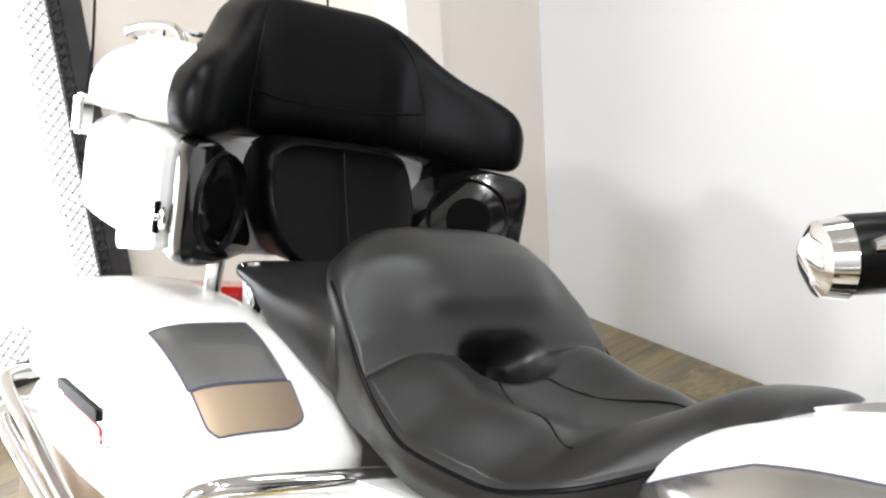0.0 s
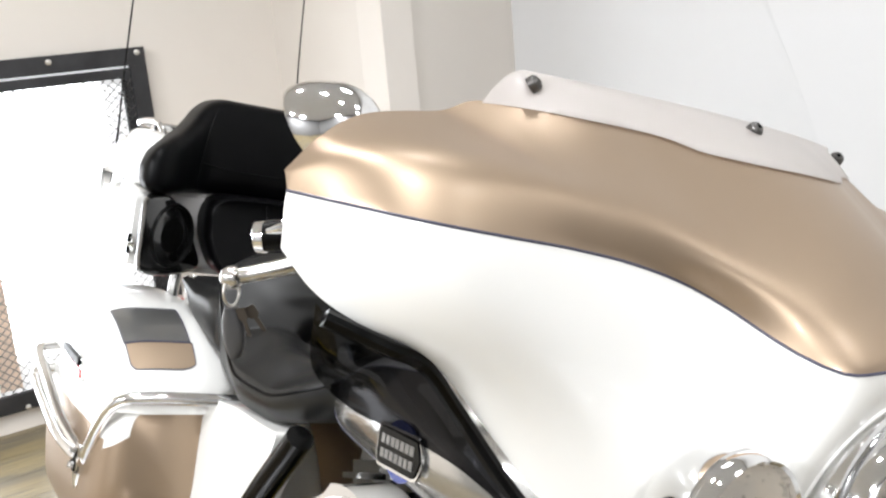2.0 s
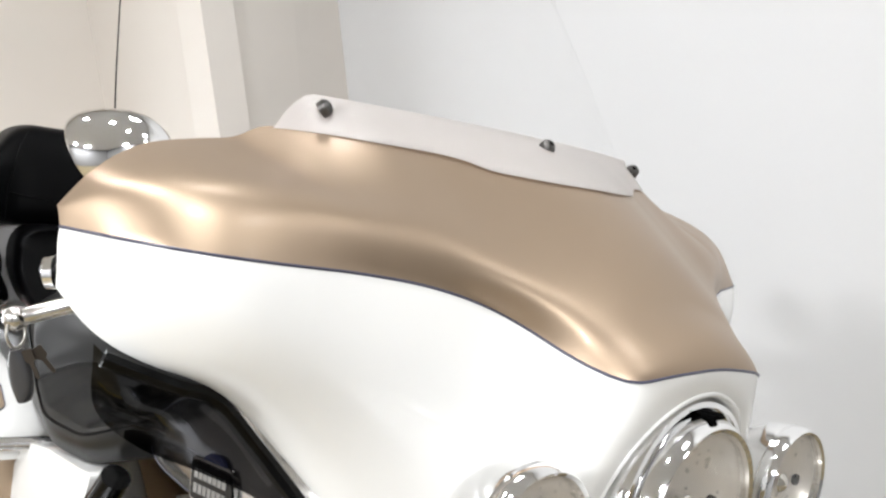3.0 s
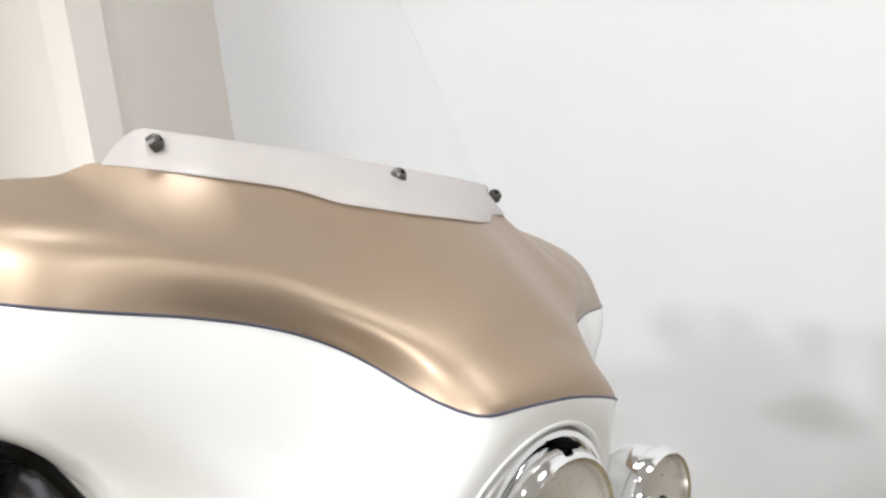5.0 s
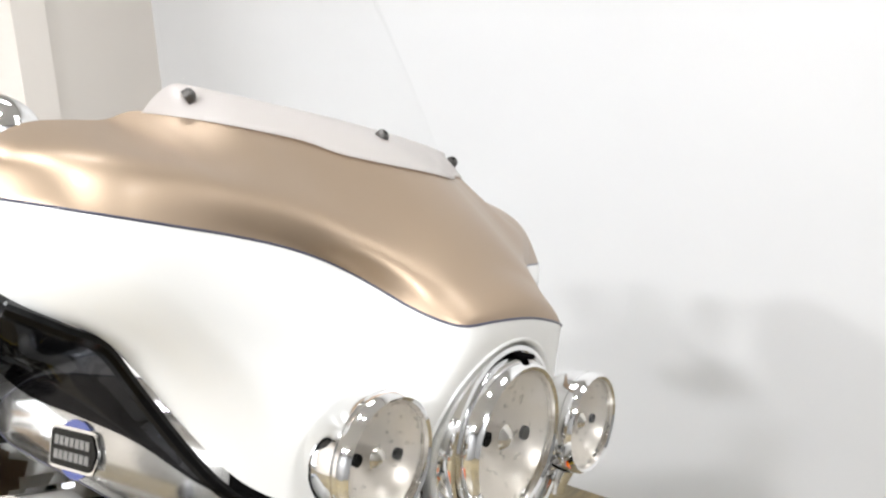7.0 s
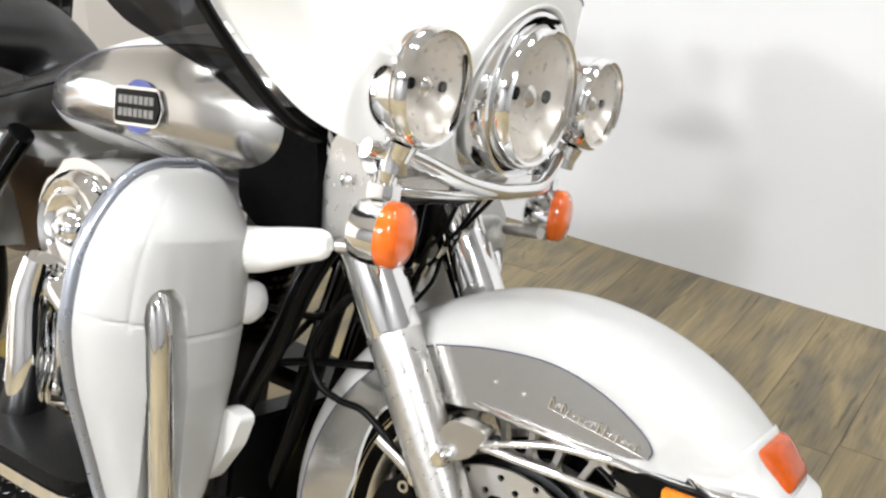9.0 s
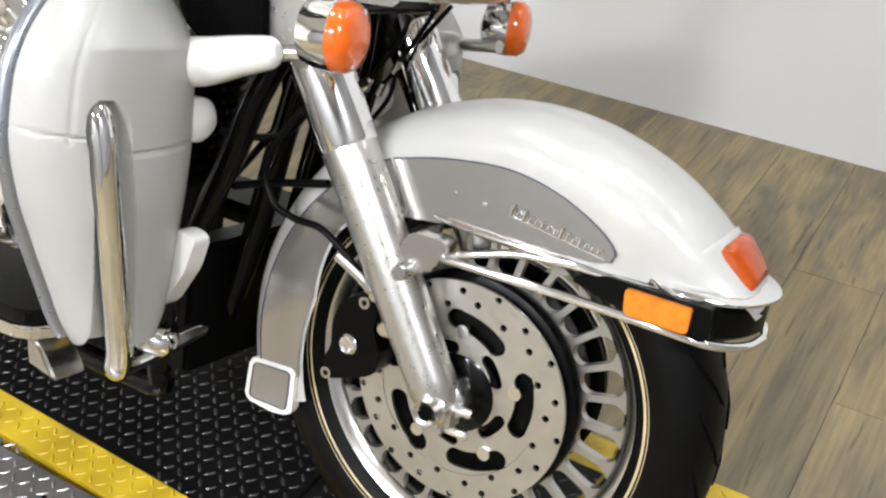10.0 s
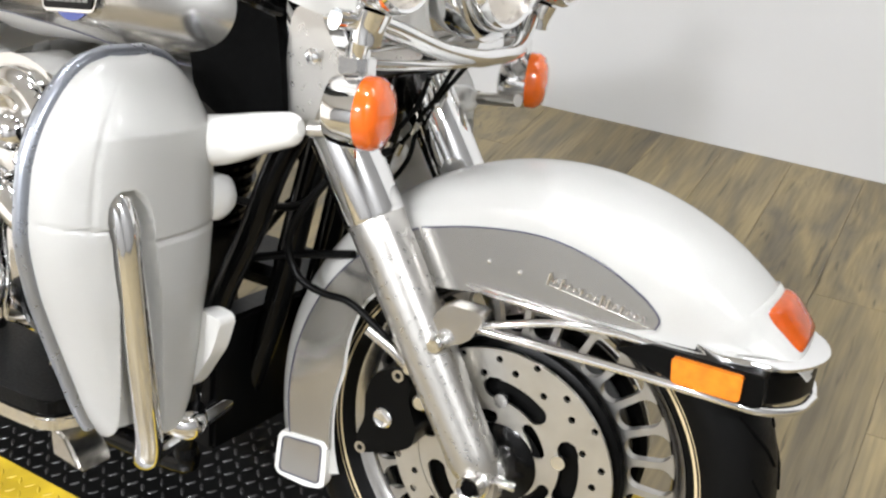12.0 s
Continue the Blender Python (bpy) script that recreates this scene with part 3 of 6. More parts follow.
F_CREST = ((-0.1560, 1.1340), (-0.1540, 1.1300), (-0.1360, 1.1020), (-0.1240, 1.0700), (-0.1720, 1.1000), (-0.2040, 1.1220), (-0.2290, 1.1410), (-0.2450, 1.1510), (-0.2540, 1.1545), (-0.2640, 1.1570), (-0.2772, 1.1600), (-0.2875, 1.1590), (-0.3053, 1.1540), (-0.3321, 1.1460), (-0.3810, 1.1230))
F_STRIPE = ((-0.0830, 1.0490), (-0.0860, 1.0460), (-0.0910, 1.0400), (-0.1080, 1.0320), (-0.1700, 1.0610), (-0.2030, 1.0790), (-0.2180, 1.0920), (-0.2290, 1.0990), (-0.2330, 1.1010), (-0.2360, 1.1030), (-0.2382, 1.1050), (-0.2455, 1.1070), (-0.2683, 1.1090), (-0.3101, 1.1110), (-0.3750, 1.1120))
F_MID = ((-0.0800, 0.9600), (-0.0850, 0.9550), (-0.1000, 0.9500), (-0.1250, 0.9550), (-0.1600, 0.9650), (-0.1850, 0.9750), (-0.2000, 0.9850), (-0.2120, 1.0000), (-0.2170, 1.0100), (-0.2220, 1.0200), (-0.2292, 1.0380), (-0.2415, 1.0520), (-0.2703, 1.0640), (-0.3131, 1.0800), (-0.3760, 1.0980))
F_LOW = ((-0.1000, 0.8700), (-0.1050, 0.8660), (-0.1200, 0.8650), (-0.1400, 0.8680), (-0.1650, 0.8750), (-0.1900, 0.8850), (-0.2120, 0.9050), (-0.2280, 0.9320), (-0.2370, 0.9500), (-0.2460, 0.9680), (-0.2552, 1.0000), (-0.2665, 1.0190), (-0.2883, 1.0360), (-0.3231, 1.0540), (-0.3730, 1.0830))
F_EDGE = ((-0.1300, 0.8050), (-0.1350, 0.8030), (-0.1500, 0.8050), (-0.1650, 0.8120), (-0.1850, 0.8200), (-0.2080, 0.8300), (-0.2280, 0.8450), (-0.2500, 0.8700), (-0.2700, 0.9030), (-0.2880, 0.9320), (-0.2992, 0.9800), (-0.2955, 1.0060), (-0.3053, 1.0180), (-0.3371, 1.0360), (-0.3710, 1.0660))
LAMP_Z, LIP_R = 0.912, 0.112


def smooth_at(xs, ys, x):
    """Monotone-friendly cubic interpolation."""
    k = max(0, min(len(xs) - 2, int(np.searchsorted(xs, x, side="right")) - 1))
    h = xs[k + 1] - xs[k]
    t = (x - xs[k]) / h

    def slope(i):
        if i == 0:
            return 0.0
        if i == len(xs) - 1:
            return (ys[i] - ys[i - 1]) / (xs[i] - xs[i - 1])
        a, b = (ys[i] - ys[i - 1]) / (xs[i] - xs[i - 1]), (ys[i + 1] - ys[i]) / (xs[i + 1] - xs[i])
        return 0.0 if a * b <= 0 else 2 * a * b / (a + b)
    m0, m1 = slope(k) * h, slope(k + 1) * h
    return (2 * t ** 3 - 3 * t * t + 1) * ys[k] + (t ** 3 - 2 * t * t + t) * m0 + (3 * t * t - 2 * t ** 3) * ys[k + 1] + (t ** 3 - t * t) * m1


STATIONS = 0.490 * np.sin(np.linspace(0, math.pi / 2, 97))  # closer together towards the tip


def even_row(row, width):
    """One curve at all stations, evened out along the wing; the tip keeps its place."""
    out = []
    for k in (0, 1):
        v = np.array([smooth_at(FY, [p[k] for p in row], a) for a in STATIONS])
        pad = 12
        ext = np.concatenate([v[pad:0:-1], v, 2 * v[-1] - v[-2:-2 - pad:-1]])
        w = np.exp(-0.5 * (np.arange(-pad, pad + 1) / width) ** 2)
        out.append(np.convolve(ext, w / w.sum(), "valid"))
    return np.array(out).T


ROWS = {nm: even_row(row, width) for nm, row, width in (("top", F_TOP, 0.9), ("crest", F_CREST, 5.0), ("stripe", F_STRIPE, 1.6), ("mid", F_MID, 5.0), ("low", F_LOW, 5.0), ("edge", F_EDGE, 3.0))}


def fairing_point(y, u):
    """The outer skin at a distance from the middle plane; u runs from the screen's foot (0) over the stripe (0.4) to the lower edge (1)."""
    top, crest, stripe, mid, low, edge = (np.array([np.interp(abs(y), STATIONS, ROWS[nm][:, k]) for k in (0, 1)]) for nm in ("top", "crest", "stripe", "mid", "low", "edge"))
    if u <= 0.4:  # a rounded brow between the screen's foot and the stripe
        t, w = u / 0.4, 2.8
        corner = crest + (crest - (top + stripe) / 2) / w
        b0, b1, b2 = (1 - t) ** 2, 2 * w * t * (1 - t), t * t
        p = (b0 * top + b1 * corner + b2 * stripe) / (b0 + b1 + b2)
    else:  # a cubic through the two middle curves
        t = (u - 0.4) / 0.6
        basis = lambda s: ((1 - s) ** 3, 3 * s * (1 - s) ** 2, 3 * s * s * (1 - s), s ** 3)
        (a0, a1, a2, a3), (c0, c1, c2, c3) = basis(0.36), basis(0.70)
        r1, r2 = mid - a0 * stripe - a3 * edge, low - c0 * stripe - c3 * edge
        det = a1 * c2 - a2 * c1
        p1, p2 = (r1 * c2 - r2 * a2) / det, (a1 * r2 - c1 * r1) / det
        b0, b1, b2, b3 = basis(t)
        p = b0 * stripe + b1 * p1 + b2 * p2 + b3 * edge
    x, z = float(p[0]), float(p[1])
    # round the headlamp the skin runs out to the lip of the hood
    r = math.hypot(y, z - LAMP_Z)
    k = max(0.0, min(1.0, (0.192 - r) / 0.070))
    k = k * k * (3 - 2 * k)
    rise = 0.020 * max(0.0, 1 - u / 0.4) * max(0.0, 1 - ((y - 0.375) / 0.105) ** 2) if y > 0 else 0.0
    return Vector((x + (lip_x(z) - x) * k - far_back(y), y, z + rise))


def far_back(y):
    """How much further back the left wing lies than the right one."""
    k = max(0.0, min(1.0, (y - 0.20) / 0.22))
    return 0.052 * k * k * (3 - 2 * k)


def lip_x(z):
    return -0.1165 + 0.29 * (z - LAMP_Z)


def fairing():
    bm = bmesh.new()
    ys = np.concatenate([-STATIONS[:0:-1], STATIONS])
    nu = 70
    skin_at = [[fairing_point(y, i / nu) for i in range(nu + 1)] for y in ys]
    grid = [[bm.verts.new(p) for p in row] for row in skin_at]
    for a, b in zip(grid, grid[1:]):
        for i in range(nu):
            f = bm.faces.new((a[i], a[i + 1], b[i + 1], b[i]))
            f.material_index = 0 if i < nu * 0.4 else 1
    radius = lambda p: math.hypot(p.y, p.z - LAMP_Z)
    hole = [f for f in bm.faces if radius(f.calc_center_median()) < LIP_R]
    bmesh.ops.delete(bm, geom=hole, context="FACES")
    for v in bm.verts:  # the opening's edge becomes a true circle
        if v.is_boundary and radius(v.co) < LIP_R + 0.012:
            k = LIP_R / radius(v.co)
            v.co = (lip_x(LAMP_Z + (v.co.z - LAMP_Z) * k), v.co.y * k, LAMP_Z + (v.co.z - LAMP_Z) * k)
    bmesh.ops.solidify(bm, geom=bm.faces[:], thickness=0.004)
    fa = piece("fairing", bm, [GOLD, WHITE], "fork-mounted fairing, champagne above and white below", smooth=75)
    line = [Vector(row[int(nu * 0.4)]) for row in skin_at]
    piece("pinstripe", tube(line, 0.0014, 6, smooth=False), LINE, "dark pinstripe", fa)
    # rounded lip of the hood and the recess behind it
    rings = []
    for dx, r in ((-0.003, LIP_R + 0.0035), (0.0012, LIP_R + 0.0022), (0.0022, LIP_R), (0.001, LIP_R - 0.0022), (-0.004, LIP_R - 0.0034), (-0.030, LIP_R - 0.006), (-0.060, LIP_R - 0.008)):
        ring = []
        for t in np.linspace(0, 2 * math.pi, 80, endpoint=False):
            z = LAMP_Z + r * math.sin(t)
            ring.append(Vector((lip_x(z) + dx, r * math.cos(t), z)))
        rings.append(ring)
    piece("headlamp_hood", skin(rings, caps=False), WHITE, "white headlamp hood", fa, smooth=60)
    return fa


fairing_ob = fairing()


def round_lamp(name, at, r, depth, label, parent=None, tilt=0.0, bulb=True, brim=1.06, bullet=False):
    """A chrome bowl with a bezel, a reflector, a bulb shield and a domed lens that looks along x."""
    m = Matrix.Translation(at) @ Matrix.Rotation(radians(tilt), 4, "Y")
    bowl = [(-depth, 0.0), (-depth, r * 0.30), (-depth * 0.86, r * 0.62), (-depth * 0.6, r * 0.88), (-depth * 0.35, r * 1.0), (-depth * 0.30, r * brim), (-0.014, r * brim), (-0.004, r * (brim - 0.02)), (0.002, r * 1.03), (0.005, r * 1.0), (0.003, r * 0.95), (-0.006, r * 0.93)]
    if bullet:
        bowl = [(-depth * math.cos(t) - 0.014, r * 1.06 * math.sin(t)) for t in np.linspace(0, math.pi / 2, 16)] + [(-0.014, r * 1.035), (-0.010, r * 1.035), (-0.009, r * 1.06), (-0.002, r * 1.065)] + bowl[-4:]
    lp = piece(name, lathe(bowl, 64, m), CHROME, label, parent)
    piece("reflector", lathe([(-0.005, r * 0.94), (-depth * 0.22, r * 0.86), (-depth * 0.42, r * 0.64), (-depth * 0.56, r * 0.34), (-depth * 0.6, 0)], 48, m), REFLECT, "", lp)
    dome = [(-0.004, r * 0.94)] + [(r * 0.16 * math.cos(t) - 0.002, r * 0.93 * math.sin(t)) for t in np.linspace(math.pi / 2, 0.0, 9)]
    dome += [(a - 0.003, b) for a, b in dome[::-1]]
    lens = piece("lens", lathe(dome, 56, m), LENS, "clear glass lens", lp)
    if bulb:
        piece("bulb_shield", lathe([(-depth * 0.6, 0), (-depth * 0.6, r * 0.16), (-depth * 0.2, r * 0.18), (-depth * 0.12, r * 0.10), (-depth * 0.1, 0)], 20, m), CHROME, "", lp)
        for yy, zz in ((0.50, 0.02), (-0.50, 0.03)):
            piece("reflector_dot", lathe([(-depth * 0.22, 0), (-depth * 0.22, r * 0.10), (-depth * 0.16, r * 0.10), (-depth * 0.16, 0)], 12, m @ Matrix.Translation((0, r * yy, r * zz))), DARK, "", lp)
    return lp


head = round_lamp("headlamp", (-0.076, 0, LAMP_Z + 0.001), 0.084, 0.080, "round chrome headlamp", None, 3, True, 1.09)
shell = [(-0.075, 0.100), (-0.040, 0.1055), (-0.022, 0.1055), (-0.016, 0.1035), (-0.015, 0.0985), (-0.020, 0.094), (-0.040, 0.0905)]
piece("bezel", lathe(shell, 72, Matrix.Translation((-0.076, 0, LAMP_Z + 0.001)) @ Matrix.Rotation(radians(3), 4, "Y")), CHROME, "broad chrome trim ring", head)
piece("bezel_tab", box(-0.092, -0.007, LAMP_Z + 0.092, -0.068, 0.007, LAMP_Z + 0.098, 0.002), DARK, "", head)
SIGNAL_TURN, SIGNAL_Y = {-1: 8, 1: 14}, {-1: 0.210, 1: 0.203}
for side in (-1, 1):
    lp = round_lamp("passing_lamp", (-0.090, side * 0.215, 0.912), 0.062, 0.068, "round chrome auxiliary lamp", None, 2, bullet=True)
    piece("lamp_stem", tube([(-0.125, side * 0.214, 0.850), (-0.130, side * 0.214, 0.832), (-0.132, side * 0.214, 0.815)], [0.020, 0.017, 0.016], 14), CHROME, "", lp)
    # turn signal: round chrome cup, amber lens facing forward
    at = Vector((-0.128, side * SIGNAL_Y[side], 0.745))
    m = Matrix.Translation(at) @ Matrix.Rotation(radians(SIGNAL_TURN[side]), 4, "Z")
    cup = piece("turn_signal", lathe([(-0.040, 0), (-0.040, 0.026), (-0.036, 0.035), (-0.022, 0.0385), (0.0, 0.0395), (0.0, 0)], 40, m), CHROME, "round chrome indicator with an amber lens")
    piece("lens", lathe([(0.0, 0.0385), (0.012, 0.0380), (0.019, 0.0330), (0.024, 0.020), (0.0255, 0.0)], 40, m), AMBER, "amber lens", cup)
    for zz in (1, -1):
        piece("lens_screw", lathe([(0.014, 0.0), (0.014, 0.003), (0.018, 0.003), (0.018, 0)], 10, m @ Matrix.Translation((0.004, -0.027 * side * zz * 0.3, zz * 0.028))), CHROME, "", cup)
    piece("signal_stem", tube([(-0.150, side * 0.205, 0.772), (-0.148, side * 0.205, 0.800), (-0.142, side * 0.208, 0.826)], [0.011, 0.010, 0.012], 12), CHROME, "", cup)
    piece("signal_clamp", box(-0.168, side * 0.200 - 0.016, 0.772, -0.132, side * 0.200 + 0.016, 0.806, 0.008), CHROME, "", cup)
# lamp bar across the fork
bar = piece("lamp_bar", tube([(-0.150, -0.245, 0.838), (-0.130, -0.190, 0.832), (-0.105, -0.110, 0.806), (-0.090, -0.050, 0.796), (-0.088, 0, 0.795), (-0.090, 0.050, 0.796), (-0.105, 0.110, 0.806), (-0.130, 0.190, 0.832), (-0.150, 0.245, 0.838)], 0.0125, 14, 60, flat=0.75), CHROME, "chrome lamp bar")
piece("bar_lower", tube([(-0.150, -0.200, 0.792), (-0.110, -0.12, 0.790), (-0.095, 0, 0.790), (-0.110, 0.12, 0.790), (-0.150, 0.200, 0.792)], 0.006, 10, 40), CHROME, "", bar)
piece("bar_plate", prism(round_poly([(-0.20, 0.800), (0.20, 0.800), (0.235, 0.840), (-0.235, 0.840)], 0.01), -0.175, -0.155, "x", 0.004), CHROME, "", bar)
# chrome nacelle panels at the fork clamps
for side in (-1, 1):
    out = [(-0.268, 0.838), (-0.215, 0.835), (-0.180, 0.790), (-0.215, 0.760), (-0.240, 0.690), (-0.268, 0.700), (-0.275, 0.775)]
    ob = piece("fork_clamp_cover", prism(round_poly(out, 0.016), min(side * 0.100, side * 0.155), max(side * 0.100, side * 0.155), "y", 0.010), SLIDER, "satin fork clamp cover")
    piece("cover_bolt", lathe([(0, 0), (0, 0.009), (0.006, 0.009), (0.008, 0.006), (0.008, 0)], 14, Matrix.Translation((-0.236, side * 0.154, 0.785)) @ Matrix.Rotation(radians(90 * side), 4, "Z")), CHROME, "", ob)
# black sheets added for the deep shade between tank and fairing
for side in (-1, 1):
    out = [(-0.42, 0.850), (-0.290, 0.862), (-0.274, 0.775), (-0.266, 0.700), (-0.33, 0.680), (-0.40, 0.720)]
    piece("neck_shade", prism(round_poly(out, 0.012), min(side * 0.140, side * 0.166), max(side * 0.140, side * 0.166), "y", 0.006), DARK, "black sheet standing for the shade beside the steering neck")
# lower fork bridge and steering head
piece("fork_bridge", prism(round_poly([(-0.30, 0.745), (-0.205, 0.752), (-0.212, 0.790), (-0.31, 0.785)], 0.01), -0.13, 0.13, "y", 0.006), GLOSS, "black lower fork bridge")
piece("bridge_panel", prism(round_poly([(-0.122, 0.806), (0.010, 0.792), (-0.020, 0.765), (-0.106, 0.772)], 0.008), -0.196, -0.186, "x", 0.003), SLIDER, "satin panel below the lamp bar")
for y, pts in ((0.020, [(-0.185, 0.755), (-0.200, 0.715), (-0.235, 0.665), (-0.250, 0.610)]), (0.055, [(-0.170, 0.765), (-0.195, 0.720), (-0.215, 0.690), (-0.225, 0.640), (-0.250, 0.600)]), (0.085, [(-0.165, 0.770), (-0.215, 0.705), (-0.255, 0.650), (-0.300, 0.610)])):
    cable = piece("fork_cable", tube([(x, y, z) for x, z in pts], 0.0034, 8, 30), BLACK, "black cable at the steering head")
    x, z = pts[2]
    piece("cable_ferrule", tube([(x, y, z), (x - 0.008, y, z - 0.018)], 0.0055, 8, 3), SATIN, "", cable)


# ---- windscreen ----
def screen_row(y):
    return fairing_point(y, 0.0)


def trim_top(y):
    """The upper edge of the trim strip."""
    a = abs(y)
    return Vector((-0.347 - 0.70 * a * a, y * 0.985, 1.254 + 0.004 * a - (0.010 * max(0.0, (a - 0.262) / 0.012))))


bm = bmesh.new()
ys = np.linspace(-0.284, 0.284, 71)
rings = []
for q in np.linspace(0, 1, 8):
    row = []
    for y in ys:
        low = screen_row(y) + Vector((0.006, 0, -0.002))
        p = low.lerp(trim_top(y * 0.962), q) + Vector((0.001, 0, 0.003)) * math.sin(math.pi * q)
        row.append(p)
    rings.append(row)
skin(rings, bm, closed=False)
bmesh.ops.solidify(bm, geom=bm.faces[:], thickness=0.003)
trim = piece("screen_trim", bm, TRIMW, "white trim strip under the windscreen with three dark screws", smooth=60)
for y, at in ((-0.252, (-0.377, -0.252, 1.242)), (0.0, (-0.313, 0.0, 1.242)), (0.252, (-0.377, 0.252, 1.242))):
    m = Matrix.Translation(at) @ Matrix.Rotation(radians(-35 * np.sign(y)), 4, "Z") @ Matrix.Rotation(radians(-38), 4, "Y")
    sc = piece("trim_screw", lathe([(-0.004, 0), (-0.004, 0.0085), (0.003, 0.0085), (0.0065, 0.0055), (0.0065, 0)], 18, m), SCREW, "", trim)
    piece("screw_socket", lathe([(0.0055, 0), (0.0055, 0.0026), (0.0072, 0.0026), (0.0072, 0)], 6, m), DARK, "", trim)
bm = bmesh.new()
rings = []
for q in np.linspace(0, 1, 20):
    row = []
    for y in np.linspace(-0.265, 0.265, 41):
        p = trim_top(y)
        k = 1 - 0.22 * q ** 1.3
        row.append(Vector((p.x - 0.003 - 0.15 * q - 0.02 * q * q, p.y * k, p.z - 0.012 + 0.36 * q - 0.07 * q * (abs(y) / 0.265) ** 3)))
    rings.append(row)
skin(rings, bm, closed=False)
bmesh.ops.solidify(bm, geom=bm.faces[:], thickness=0.003)
glass = piece("windscreen", bm, CLEAR, "clear curved plastic windscreen", smooth=60)
glass.visible_shadow = False

# ---- smoked wind deflectors below the fairing ----
for side in (-1, 1):
    edge_in = [(-0.3131, 0.4724, 1.024), (-0.2967, 0.4226, 1.006), (-0.2984, 0.3818, 0.992), (-0.2970, 0.3365, 0.948), (-0.2720, 0.2900, 0.890), (-0.2500, 0.2520, 0.852), (-0.2400, 0.2100, 0.838)]
    edge_out = [(-0.3261, 0.4759, 1.030), (-0.3435, 0.4608, 0.975), (-0.3527, 0.4146, 0.938), (-0.3472, 0.3639, 0.916), (-0.3250, 0.3100, 0.890), (-0.2900, 0.2550, 0.850), (-0.2550, 0.2050, 0.826)]
    n = 30
    a, b = spline(edge_in, n), spline(edge_out, n)
    bm = bmesh.new()
    rings = []
    for i in range(n):
        row = []
        for j in range(13):
            t = j / 12
            p = a[i].lerp(b[i], t)
            p = p + Vector((-0.03, 0.0, 0.0)) * math.sin(math.pi * t) * math.sin(math.pi * i / (n - 1))
            row.append(Vector((p.x - far_back(p.y * side), p.y * side, p.z)))
        rings.append(row)
    skin(rings, bm, closed=False)
    d = piece("wind_deflector", bm, SMOKE, "smoked plastic wind deflector under the fairing", smooth=60)
    piece("deflector_edge", tube([(p.x - 0.002 - far_back(p.y * side), p.y * side, p.z - 0.003) for p in a], 0.0075, 8, smooth=False, flat=1.0), GLOSS, "black mounting edge", d)

